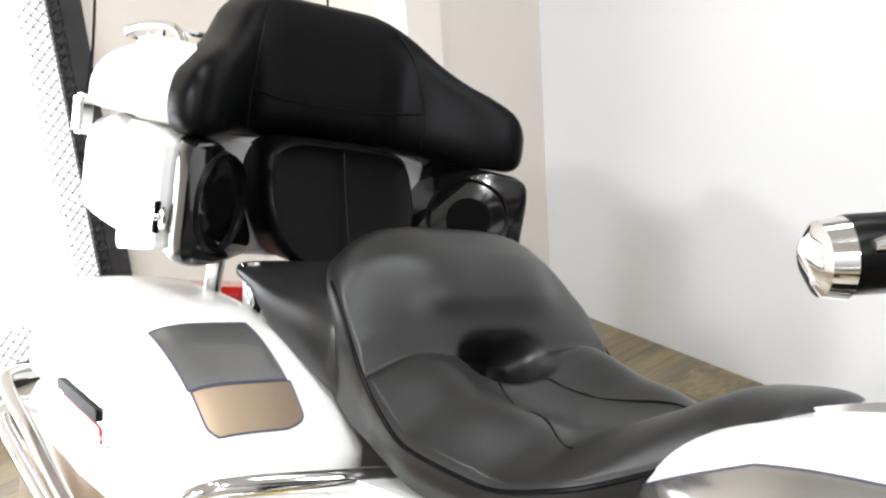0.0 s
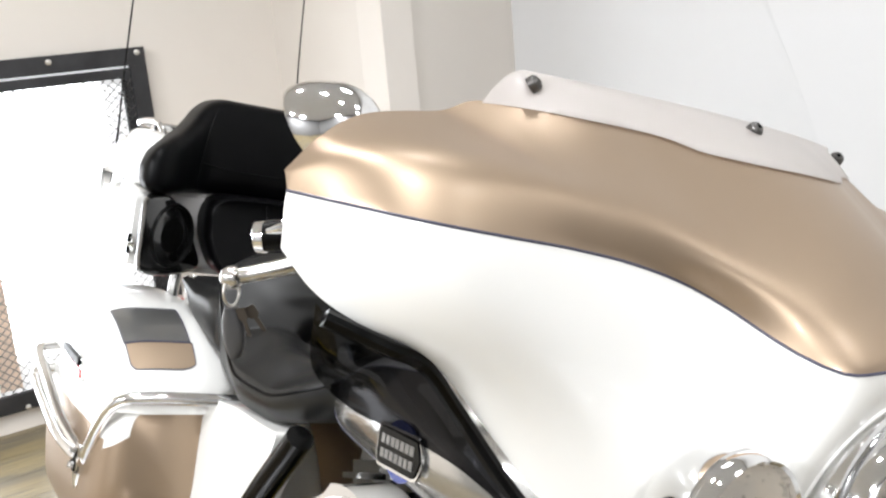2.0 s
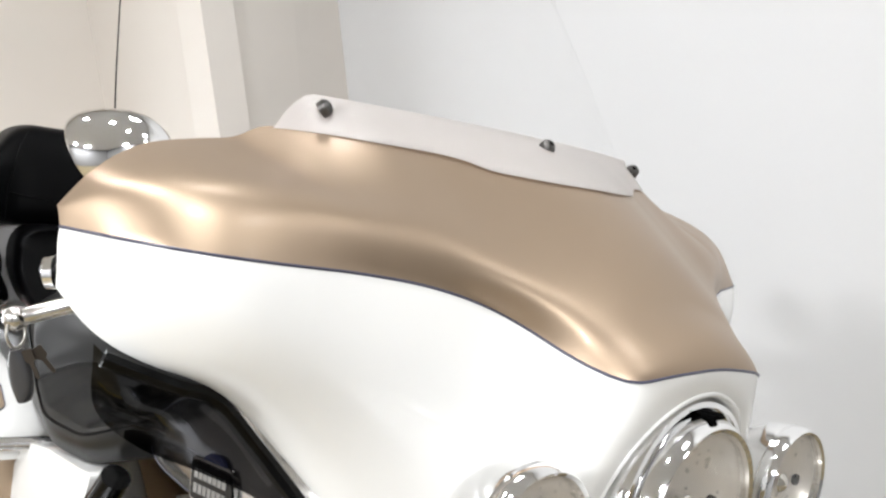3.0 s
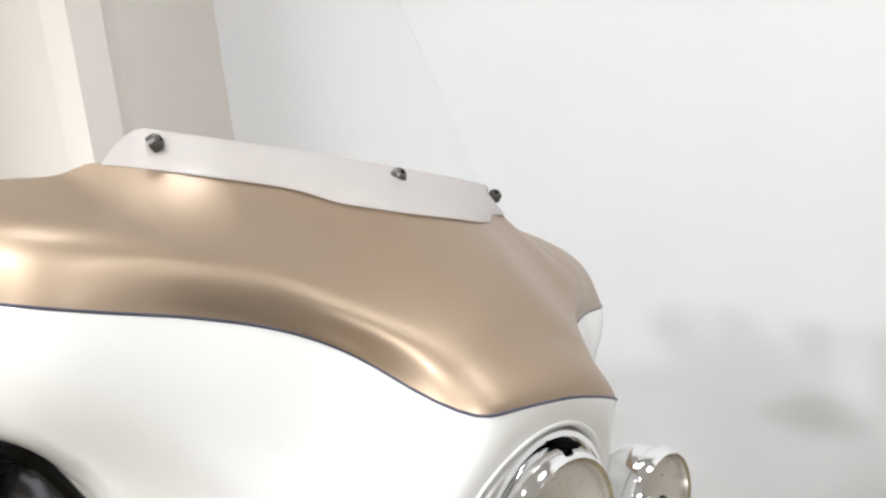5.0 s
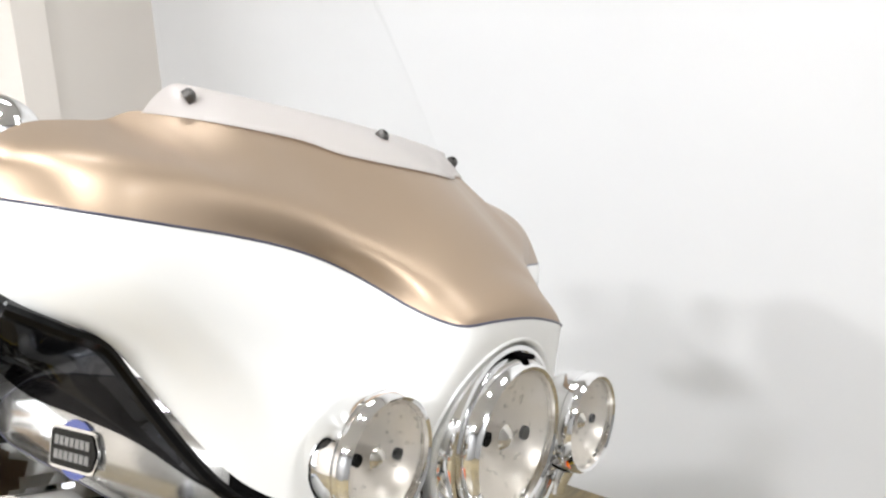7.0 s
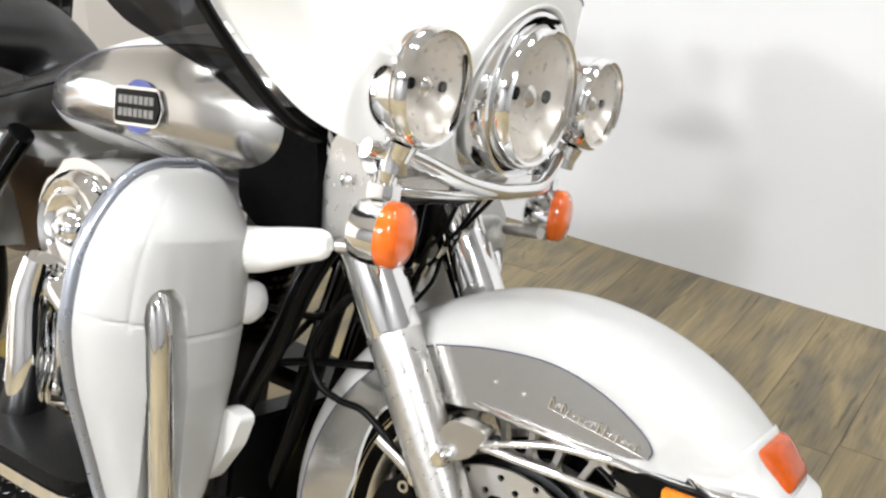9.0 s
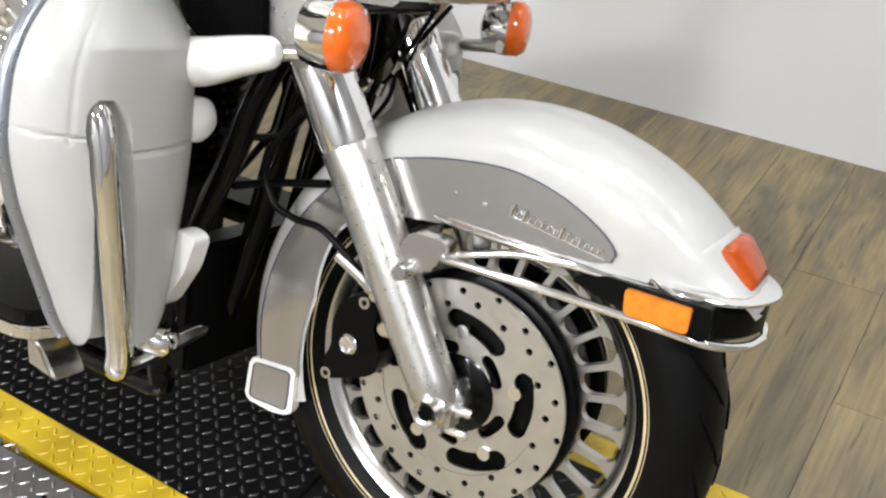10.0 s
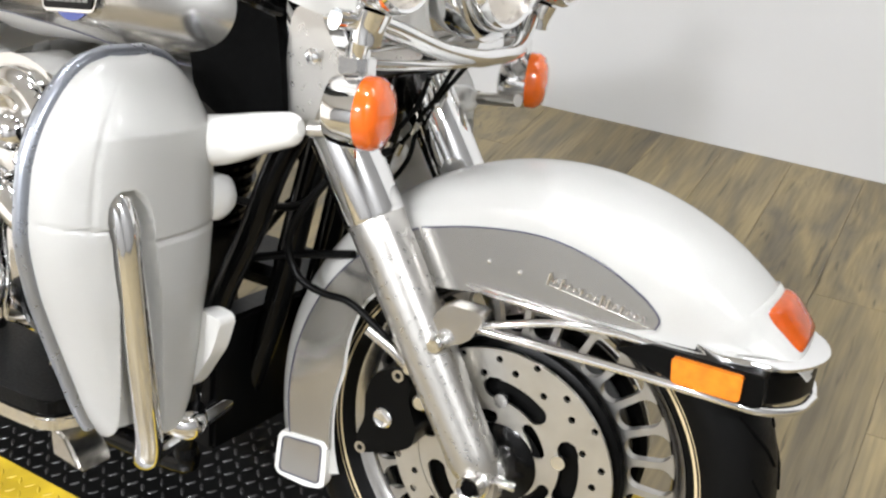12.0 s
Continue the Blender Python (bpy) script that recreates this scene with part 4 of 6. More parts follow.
# ---- handlebar, mirrors, lever ----
for side in (-1, 1):
    s = -side  # points below are given for the right-hand side (negative y)
    P = lambda x, y, z: (x, y * s, z)
    g = piece("handgrip", tube([P(-0.630, -0.382, 1.047), P(-0.626, -0.377, 1.049), P(-0.556, -0.290, 1.072)], [0.0165, 0.0175, 0.0175], 20, smooth=False), BLACK, "black rubber handgrip with a chrome end cap")
    piece("grip_cap", tube([P(-0.637, -0.391, 1.044), P(-0.635, -0.388, 1.045), P(-0.628, -0.380, 1.047)], [0.010, 0.0165, 0.018], 20, smooth=False), CHROME, "chrome end cap", g)
    piece("grip_inlay", tube([P(-0.614, -0.386, 1.054), P(-0.603, -0.372, 1.060), P(-0.562, -0.318, 1.076), P(-0.554, -0.307, 1.080)], [0.005, 0.0105, 0.0105, 0.005], 12, smooth=False, flat=0.6), CHROME, "", g)
    for q in (0.2, 0.5, 0.8):
        c = Vector(P(-0.608, -0.381, 1.058)).lerp(Vector(P(-0.558, -0.315, 1.079)), q) + Vector((0.006, -0.010 * s, 0.006))
        piece("inlay_dot", lathe([(-0.004, 0), (-0.004, 0.0045), (0.002, 0.0035), (0.003, 0)], 10, Matrix.Translation(c) @ Matrix.Rotation(radians(-50 * s), 4, "Z")), CHROME, "", g)
    sw = piece("switch_housing", tube([P(-0.572, -0.306, 1.078), P(-0.566, -0.298, 1.082), P(-0.530, -0.258, 1.090), P(-0.515, -0.240, 1.092)], [0.024, 0.031, 0.032, 0.026], 18, smooth=False), GLOSS, "black switch housing")
    piece("handlebar_end", tube([P(-0.525, -0.252, 1.082), P(-0.48, -0.19, 1.095), P(-0.44, -0.10, 1.085), P(-0.43, 0.0, 1.06)], 0.0135, 14), CHROME, "chrome handlebar tube")
    lever = piece("lever", tube([P(-0.498, -0.270, 1.062), P(-0.503, -0.310, 1.060), P(-0.515, -0.360, 1.045), P(-0.540, -0.425, 1.020), P(-0.552, -0.444, 1.012)], [0.010, 0.0105, 0.0095, 0.0085, 0.008], 14, 30, flat=1.0), SATIN, "silver hand lever with a ball end")
    piece("lever_ball", lathe([(-0.012 * math.cos(t), 0.012 * math.sin(t)) for t in np.linspace(0.0, math.pi, 12)], 18, Matrix.Translation(P(-0.553, -0.446, 1.011))), SATIN, "", lever)
    piece("lever_perch", box(-0.515, min(-0.285 * s, -0.245 * s), 1.045, -0.475, max(-0.285 * s, -0.245 * s), 1.085, 0.008), SATIN, "", lever)
    # mirror: teardrop chrome shell, glass to the rear
    c = Vector(P(-0.5528, -0.384, 1.170))
    axis = Vector((0.68, 0.42 * s, 0.52)).normalized()
    wide = axis.cross(Vector((0.30, 0, 1))).normalized()
    up = wide.cross(axis)
    rings = []
    for d, k in ((0.002, 0.90), (-0.002, 0.96), (0.003, 1.0), (0.014, 1.01), (0.026, 0.97), (0.041, 0.88), (0.054, 0.75), (0.063, 0.57), (0.069, 0.36), (0.0715, 0.08)):
        ring = []
        for a in np.linspace(0, 2 * math.pi, 44, endpoint=False):
            ring.append(c + axis * d + wide * (0.043 * k * math.cos(a)) + up * (0.047 * k * math.sin(a) - 0.22 * d))
        rings.append(ring)
    bm = skin(rings)
    mi = piece("mirror", bm, CHROME, "chrome teardrop rear-view mirror")
    piece("mirror_stem", tube([Vector(P(-0.516, -0.356, 1.137)), Vector(P(-0.505, -0.340, 1.118)), Vector(P(-0.497, -0.318, 1.104)), Vector(P(-0.500, -0.265, 1.090))], [0.0065, 0.007, 0.0075, 0.008], 12, 24), BLACK, "black mirror stem", mi)
    piece("stem_ball", lathe([(-0.013 * math.cos(t), 0.013 * math.sin(t)) for t in np.linspace(0.0, math.pi, 10)], 18, Matrix.Translation(P(-0.518, -0.358, 1.140))), CHROME, "", mi)

# inner fairing: black dash between the wings
bm = bmesh.new()
rings = []
for y in np.linspace(-0.43, 0.43, 30):
    t, b = fairing_point(y, 0.10), fairing_point(y, 0.93)
    rings.append([Vector((t.x - 0.012, y, t.z - 0.012)), Vector((t.x - 0.035, y, t.z - 0.05)), Vector((min(t.x, b.x) - 0.03, y, (t.z + b.z) / 2)), Vector((b.x - 0.03, y, b.z + 0.03)), Vector((b.x - 0.010, y, b.z + 0.012))])
skin(rings, bm, closed=False)
bmesh.ops.solidify(bm, geom=bm.faces[:], thickness=0.003)
piece("dash", bm, BLACK, "black inner fairing")

# ---- the motorcycle: body ----
BODY = FORK @ Matrix.Translation((-0.3, 0, 0)) @ pose(0, 0, 0, 0, 0, -3.3) @ Matrix.Translation((0.3, 0, 0))


def body(name, bm, mats, label="", parent=None, smooth=40):
    return piece(name, bm, mats, label, parent, BODY, smooth)


def table(rows, x):
    """Values between rows of (x, a, b, ...)."""
    xs = [r[0] for r in rows]
    sign = 1 if xs[-1] > xs[0] else -1
    return [smooth_at([sign * v for v in xs], [r[k] for r in rows], sign * x) for k in range(1, len(rows[0]))]


# fuel tank: x, half-width, centre height, half-height
TANK = ((-0.908, 0.060, 0.790, 0.020), (-0.886, 0.125, 0.794, 0.050), (-0.80, 0.174, 0.808, 0.080), (-0.70, 0.198, 0.824, 0.094), (-0.60, 0.212, 0.832, 0.100), (-0.50, 0.216, 0.834, 0.108), (-0.40, 0.200, 0.830, 0.104), (-0.32, 0.160, 0.828, 0.088), (-0.275, 0.085, 0.830, 0.055))


def tank_point(x, a, grow=0.0):
    w, c, h = table(TANK, x)
    ca, sa = math.cos(a), math.sin(a)
    return Vector((x, -(w + grow) * math.copysign(abs(ca) ** 0.80, ca), c + (h + grow) * math.copysign(abs(sa) ** 0.9, sa)))


xs = np.linspace(-0.908, -0.275, 56)
bm = skin([[tank_point(x, a) for a in np.linspace(0, 2 * math.pi, 56, endpoint=False)] for x in xs])
tank = body("fuel_tank", bm, WHITE, "white fuel tank with pewter sides", smooth=70)
for side in (-1, 1):
    bm = bmesh.new()
    rings = []
    for x in np.linspace(-0.884, -0.285, 56):
        q = (x + 0.884) / 0.599
        lo = -(0.36 + 0.85 * max(0.0, q - 0.12)) * min(1, (q * 6) ** 0.6)
        hi = (0.55 + 0.35 * q) * min(1, (q * 5) ** 0.6)
        rings.append([Vector((p.x, p.y * -side, p.z)) for p in (tank_point(x, a, 0.0015) for a in np.linspace(lo, hi, 22))])
    skin(rings, bm, closed=False)
    body("tank_panel", bm, GREY, "pewter metallic side panel", tank, smooth=70)
    edge = [r[0] for r in rings][::-1] + [r[-1] for r in rings]
    body("tank_pinstripe", tube(edge, 0.0012, 6, smooth=False), LINE, "", tank)
    # badge: dark plate with a chrome rim, a blue disc behind and rows of bars
    m = Matrix.Translation((-0.548, side * 0.2165, 0.822)) @ Matrix.Rotation(radians(-4), 4, "Y")
    plate = round_poly([(-0.046, -0.022), (0.040, -0.022), (0.050, 0.0), (0.040, 0.022), (-0.046, 0.022)], 0.006)
    rim = round_poly([(-0.050, -0.026), (0.042, -0.026), (0.054, 0.0), (0.042, 0.026), (-0.050, 0.026)], 0.007)
    y0 = -0.006 if side < 0 else 0.002
    bd = body("tank_badge", prism(rim, y0, y0 + 0.004, "y", 0.001, m), CHROME, "dark enamel badge with a chrome rim and blue disc", tank)
    yp = -0.0078 if side < 0 else 0.0062
    body("badge_plate", prism(plate, yp, yp + 0.0016, "y", 0, m), GLOSS, "", tank)
    disc = [(0.038 * math.cos(t), 0.036 * math.sin(t)) for t in np.linspace(0, 2 * math.pi, 40, endpoint=False)]
    body("badge_disc", prism(disc, y0 + (0.002 if side < 0 else -0.001), y0 + (0.005 if side < 0 else 0.002), "y", 0.0005, m), BLUE, "", tank)
    for row in (0.0085, -0.0085):
        for k in range(7):
            x0 = -0.037 + k * 0.0108
            bar = [(x0, row - 0.0055), (x0 + 0.0085, row - 0.0055), (x0 + 0.0085, row + 0.0055), (x0, row + 0.0055)]
            body("badge_bar", prism(bar, yp - 0.001 if side < 0 else yp + 0.001, yp + 0.0006 if side < 0 else yp + 0.0026, "y", 0, m), GREYD, "", tank)
body("filler_cap", lathe([(0, 0.0), (0, 0.036), (0.010, 0.034), (0.014, 0.026), (0.014, 0)], 28, Matrix.Translation((-0.50, -0.07, 0.925)) @ Matrix.Rotation(radians(-90), 4, "Y")), CHROME, "", tank)
body("tank_console", prism(smooth_poly([(-0.84, 0.86), (-0.74, 0.915), (-0.58, 0.952), (-0.44, 0.948), (-0.36, 0.920), (-0.36, 0.88), (-0.80, 0.82)], 40), -0.045, 0.045, "y", 0.012), CHROME, "chrome centre console", tank)

# rider's seat: x, half-width, middle height, edge height, skirt height
SEAT = ((-0.765, 0.035, 0.884, 0.878, 0.866), (-0.79, 0.070, 0.904, 0.884, 0.840), (-0.85, 0.118, 0.893, 0.838, 0.785), (-0.92, 0.180, 0.850, 0.796, 0.742), (-1.00, 0.200, 0.808, 0.772, 0.722), (-1.09, 0.210, 0.804, 0.774, 0.722), (-1.16, 0.203, 0.818, 0.796, 0.732), (-1.20, 0.197, 0.838, 0.818, 0.738), (-1.225, 0.195, 0.862, 0.840, 0.742), (-1.255, 0.192, 0.892, 0.866, 0.752), (-1.29, 0.184, 0.934, 0.888, 0.770), (-1.325, 0.170, 0.950, 0.900, 0.790), (-1.36, 0.148, 0.942, 0.895, 0.800), (-1.385, 0.118, 0.905, 0.870, 0.810))


def seat_ring(x):
    w, zc, ze, zb = table(SEAT, x)
    q = max(0.0, min(1.0, (-1.14 - x) / 0.08))
    top = []
    for s in np.linspace(-1, 1, 81):
        f = abs(s) ** (2.4 + 1.6 * q)
        z = zc + (ze - zc) * f
        # the bucket: a soft hollow with raised thigh rolls
        bucket = 0.026 * math.exp(-((x + 1.09) / 0.10) ** 4) * (math.exp(-((abs(s) - 0.66) / 0.24) ** 2) - 0.75 * math.exp(-(s / 0.36) ** 2))
        hole = math.exp(-((x + 1.183) / 0.014) ** 2) * -0.060 * math.exp(-(s / 0.27) ** 4)
        seam = math.exp(-((x + 1.196) / 0.010) ** 2) * -0.009
        bulge = 0.036 * math.exp(-((x + 1.262) / 0.034) ** 2) * math.exp(-(s / 0.62) ** 4)
        pocket = -0.062 * math.exp(-((x + 1.191) / 0.013) ** 2) * math.exp(-(s / 0.27) ** 4)
        top.append(Vector((x + bulge + pocket, w * s, z + bucket + hole + seam)))
    low = [Vector((x, w * 1.015, ze - 0.012)), Vector((x, w * 0.99, (ze + zb) / 2)), Vector((x, w * 0.93, zb)), Vector((x, -w * 0.93, zb)), Vector((x, -w * 0.99, (ze + zb) / 2)), Vector((x, -w * 1.015, ze - 0.012))]
    return top + low


bm = skin([seat_ring(x) for x in np.concatenate([np.linspace(-0.765, -1.145, 56), np.linspace(-1.148, -1.29, 100), np.linspace(-1.294, -1.385, 22)])])
seat = body("seat", bm, LEATHER, "black vinyl bucket seat with piping", smooth=70)
for side in (-1, 1):
    pts = []
    for x in np.linspace(-0.77, -1.30, 40):
        w, zc, ze, zb = table(SEAT, x)
        pts.append(Vector((x, side * w * 1.012, ze - 0.007)))
    body("seat_piping", tube(pts, 0.0028, 8, smooth=False), LEATHER_SHADED, "", seat)
    pts = []
    for q in np.linspace(0, 1, 24):
        x, y = -1.165 + 0.21 * q, side * (0.035 + 0.10 * q)
        ring = seat_ring(x)
        pts.append(min(ring[:81], key=lambda v: abs(v.y - y)) * 1.0)
        pts[-1].y = y
    body("seat_seam", tube(pts, 0.0014, 6, 40), LEATHER_SHADED, "", seat)
# passenger seat
PILL = ((-1.248, 0.170, 0.848, 0.742), (-1.272, 0.191, 0.872, 0.746), (-1.32, 0.197, 0.881, 0.758), (-1.40, 0.196, 0.875, 0.782), (-1.47, 0.190, 0.869, 0.826), (-1.52, 0.182, 0.866, 0.838), (-1.56, 0.160, 0.860, 0.840))
rings = []
for x in np.linspace(-1.248, -1.56, 30):
    w, zt, zb = table(PILL, x)
    rings.append([Vector((x, w * math.copysign(abs(math.cos(a)) ** 0.42, math.cos(a)), (zt + zb) / 2 + (zt - zb) / 2 * math.copysign(abs(math.sin(a)) ** 0.6, math.sin(a)))) for a in np.linspace(0, 2 * math.pi, 48, endpoint=False)])
body("passenger_seat", skin(rings), LEATHER, "black vinyl passenger seat", smooth=70)

# side covers
for side in (-1, 1):
    out = round_poly([(-1.195, 0.700), (-1.10, 0.715), (-0.96, 0.722), (-0.922, 0.726), (-0.927, 0.700), (-0.985, 0.610), (-1.04, 0.480), (-1.22, 0.430), (-1.285, 0.520), (-1.265, 0.620)], 0.02)
    body("side_cover", prism(out, min(side * 0.150, side * 0.205), max(side * 0.150, side * 0.205), "y", 0.016, segments=3), WHITE, "white painted side cover")
    body("side_strut", tube([(-0.87, side * 0.19, 0.735), (-0.98, side * 0.20, 0.590), (-1.06, side * 0.20, 0.450)], 0.022, 12), GLOSS, "black frame cover")

# ---- saddlebags ----
LID = ((-1.220, 0.060, 0.690, 0.006), (-1.232, 0.098, 0.695, 0.022), (-1.262, 0.112, 0.704, 0.040), (-1.32, 0.116, 0.716, 0.066), (-1.40, 0.118, 0.724, 0.084), (-1.52, 0.118, 0.728, 0.092), (-1.64, 0.116, 0.726, 0.090), (-1.72, 0.110, 0.720, 0.078), (-1.77, 0.092, 0.712, 0.055), (-1.785, 0.050, 0.700, 0.020))


def lid_point(x, a, grow=0.0):
    w, c, h = table(LID, x)
    ca, sa = math.cos(a), math.sin(a)
    z = c + (h + grow) * math.copysign(abs(sa) ** 0.62, sa) if sa > 0 else max(0.664, c - 0.05)
    return Vector((x, 0.255 + (w + grow) * math.copysign(abs(ca) ** 0.55, ca), z))


for side in (-1, 1):
    flip = lambda p: Vector((p.x, p.y * side, p.z))
    # body of the bag
    rings = []
    for x, w, zb in ((-1.236, 0.070, 0.520), (-1.246, 0.090, 0.470), (-1.275, 0.102, 0.420), (-1.34, 0.110, 0.385), (-1.50, 0.114, 0.365), (-1.66, 0.112, 0.365), (-1.75, 0.098, 0.390), (-1.775, 0.06, 0.46)):
        ring = []
        for a in np.linspace(0, 2 * math.pi, 56, endpoint=False):
            ca, sa = math.cos(a), math.sin(a)
            ring.append(flip(Vector((x, 0.258 + w * math.copysign(abs(ca) ** 0.5, ca), (0.670 + zb) / 2 + (0.670 - zb) / 2 * math.copysign(abs(sa) ** 0.5, sa)))))
        rings.append(ring)
    bm = skin(rings)
    for f in bm.faces:
        f.material_index = 1 if f.calc_center_median().z < 0.600 else 0
    bag = body("saddlebag", bm, [WHITE, GOLD], "hard saddlebag, white lid above a champagne lower shell", smooth=60)
    bm = skin([[flip(lid_point(x, a)) for a in np.linspace(0, 2 * math.pi, 60, endpoint=False)] for x in np.linspace(-1.220, -1.785, 48)])
    lid = body("bag_lid", bm, WHITE, "white painted lid", bag, smooth=60)
    # two inlaid panels on the lid's sloping front
    for x0, x1, mat, lab, a0, a1 in ((-1.250, -1.300, GOLD, "champagne inlay", 1.00, 1.68), (-1.302, -1.41, GREYD, "dark pewter inlay", 0.97, 1.66)):
        rows = []
        for x in np.linspace(x0, x1, 14):
            k = 0.10 * (1 - min(1.0, (x0 - x) / 0.014)) ** 2 if mat == GOLD else 0.0
            rows.append([flip(lid_point(x, a, 0.0016)) for a in np.linspace(a0 + k, a1 - k, 24)])
        body("lid_inlay", skin(rows, closed=False), mat, lab, bag, smooth=70)
        rim = rows[0] + [r[-1] for r in rows] + rows[-1][::-1] + [r[0] for r in rows][::-1]
        body("inlay_line", tube(rim, 0.0011, 6, smooth=False), LINE, "", bag)
    # lid latch on the outer side: a slanting chrome frame, a dark lever and a red reflector in it
    body("lid_latch", prism(round_poly([(-1.580, 0.712), (-1.420, 0.712), (-1.404, 0.664), (-1.560, 0.668)], 0.010), *sorted((side * 0.3725, side * 0.3790)), "y", 0.002), CHROME, "chrome latch frame", bag)
    body("latch_lever", prism(round_poly([(-1.565, 0.707), (-1.434, 0.707), (-1.428, 0.693), (-1.560, 0.694)], 0.004), *sorted((side * 0.3788, side * 0.3835)), "y", 0.0015), BLACK, "", bag)
    body("latch_reflector", prism(round_poly([(-1.552, 0.690), (-1.424, 0.689), (-1.416, 0.671), (-1.548, 0.674)], 0.004), *sorted((side * 0.3788, side * 0.3812)), "y", 0.001), RED, "red reflector strip", bag)
    # chrome guard loop in front of the bag and twin rails along it
    Q = lambda x, y, z: (x, y * side, z)
    g = body("bag_guard", tube([Q(-1.165, 0.150, 0.704), Q(-1.185, 0.21, 0.700), Q(-1.215, 0.31, 0.694), Q(-1.235, 0.352, 0.682), Q(-1.275, 0.366, 0.640), Q(-1.340, 0.368, 0.560), Q(-1.385, 0.366, 0.500), Q(-1.395, 0.352, 0.470), Q(-1.405, 0.310, 0.452), Q(-1.420, 0.14, 0.440)], 0.0115, 14, 80), CHROME, "chrome saddlebag guard rail")
    for dy, dz, dx in ((0.0, 0.0, 0.0), (0.0, 0.048, -0.015)):
        body("side_rail", tube([Q(-1.345 + dx, 0.372 + dy, 0.540 + dz * 0.3), Q(-1.45 + dx, 0.392, 0.552 + dz * 0.7), Q(-1.60, 0.398, 0.580 + dz), Q(-1.72, 0.396, 0.602 + dz), Q(-1.755, 0.375, 0.606 + dz), Q(-1.765, 0.33, 0.606 + dz)], 0.0105, 12, 50), CHROME, "", g)
    body("rail_clamp", box(-1.385, min(side * 0.352, side * 0.386), 0.515, -1.345, max(side * 0.352, side * 0.386), 0.570, 0.006), CHROME, "", g)
    for z in (0.528, 0.556):
        body("clamp_bolt", lathe([(0, 0), (0, 0.006), (0.006, 0.006), (0.006, 0)], 10, Matrix.Translation((-1.365, side * 0.386, z)) @ Matrix.Rotation(radians(90 * side), 4, "Z")), SATIN, "", g)

# ---- luggage box with backrest, speakers and rack ----
PAK = ((-1.664, 0.272, 0.848), (-1.70, 0.276, 0.845), (-1.86, 0.268, 0.850), (-1.93, 0.240, 0.865), (-1.955, 0.190, 0.900))
rings, rings2 = [], []
for x in np.linspace(-1.664, -1.955, 26):
    w, zb = table(PAK, x)
    ring, ring2 = [], []
    for a in np.linspace(0, 2 * math.pi, 60, endpoint=False):
        ca, sa = math.cos(a), math.sin(a)
        ring.append(Vector((x, w * math.copysign(abs(ca) ** 0.35, ca), (1.028 + zb) / 2 + (1.028 - zb) / 2 * math.copysign(abs(sa) ** 0.4, sa))))
        h = 0.105 - 0.25 * max(0, -1.86 - x) - 0.3 * max(0, x + 1.68)
        ring2.append(Vector((x, (w + 0.004) * math.copysign(abs(ca) ** 0.45, ca), 1.035 + (h if sa > 0 else 0.008) * math.copysign(abs(sa) ** 0.55, sa))))
    rings.append(ring)
    rings2.append(ring2)
pak = body("luggage_box", skin(rings), WHITE, "white hard luggage box behind the seat", smooth=50)
lidp = body("box_lid", skin(rings2), WHITE, "white domed lid", pak, smooth=60)
for side in (-1, 1):
    # white cheek; its fore part stands for the window's reflection on the black pod
    body("box_cheek_and_reflection", prism(round_poly([(-1.545, 0.872), (-1.545, 1.014), (-1.668, 1.026), (-1.668, 0.850)], 0.014), *sorted((side * 0.240, side * 0.2885)), "y", 0.008), WHITE, "", pak)
    body("box_latch", box(-1.900, min(side * 0.262, side * 0.284), 0.985, -1.865, max(side * 0.262, side * 0.284), 1.045, 0.005), CHROME, "", pak)
    body("box_lock", lathe([(0, 0.0), (0, 0.017), (0.005, 0.016), (0.006, 0.006), (0.012, 0.005), (0.012, 0)], 22, Matrix.Translation((-1.538, side * 0.286, 0.914)) @ Matrix.Rotation(radians(90 * side), 4, "Z")), CHROME, "", pak)
    body("box_lock_slot", box(-1.541, min(side * 0.288, side * 0.2955), 0.894, -1.535, max(side * 0.288, side * 0.2955), 0.934, 0.001), DARK, "", pak)
    body("lid_stud", lathe([(0, 0), (0, 0.008), (0.004, 0.006), (0.005, 0)], 14, Matrix.Translation((-1.66, side * 0.272, 1.085)) @ Matrix.Rotation(radians(90 * side), 4, "Z")), CHROME, "", pak)
# the lid's rounded fore ends beside the backrest
for side in (-1, 1):
    rings = []
    for x, w, h in ((-1.556, 0.022, 0.030), (-1.562, 0.032, 0.044), (-1.585, 0.037, 0.051), (-1.63, 0.040, 0.056), (-1.70, 0.040, 0.058)):
        rings.append(ring_points((x, side * 0.242, 1.076 + (h - 0.051) * 0.9), (0, 1, 0), (0, 0, 1), w, h, 36, 3.4))
    body("lid_cheek", skin(rings), WHITE, "", lidp, smooth=60)
# chrome rack on the lid
rack = body("luggage_rack", tube([(-1.700, -0.205, 1.128), (-1.715, -0.210, 1.150), (-1.76, -0.212, 1.160), (-1.86, -0.210, 1.158), (-1.94, -0.195, 1.150), (-1.975, -0.15, 1.146), (-1.985, 0, 1.144), (-1.975, 0.15, 1.146), (-1.94, 0.195, 1.150), (-1.86, 0.210, 1.158), (-1.76, 0.212, 1.160), (-1.715, 0.210, 1.150), (-1.700, 0.205, 1.128)], 0.0065, 10, 90), CHROME, "chrome luggage rack on the box lid")
for y in (-0.10, 0.0, 0.10):
    body("rack_bar", tube([(-1.72, y, 1.152), (-1.98, y, 1.145)], 0.005, 8, 6), CHROME, "", rack)
body("rack_bar", tube([(-1.72, -0.208, 1.152), (-1.72, 0.208, 1.152)], 0.0055, 8, 6), CHROME, "", rack)
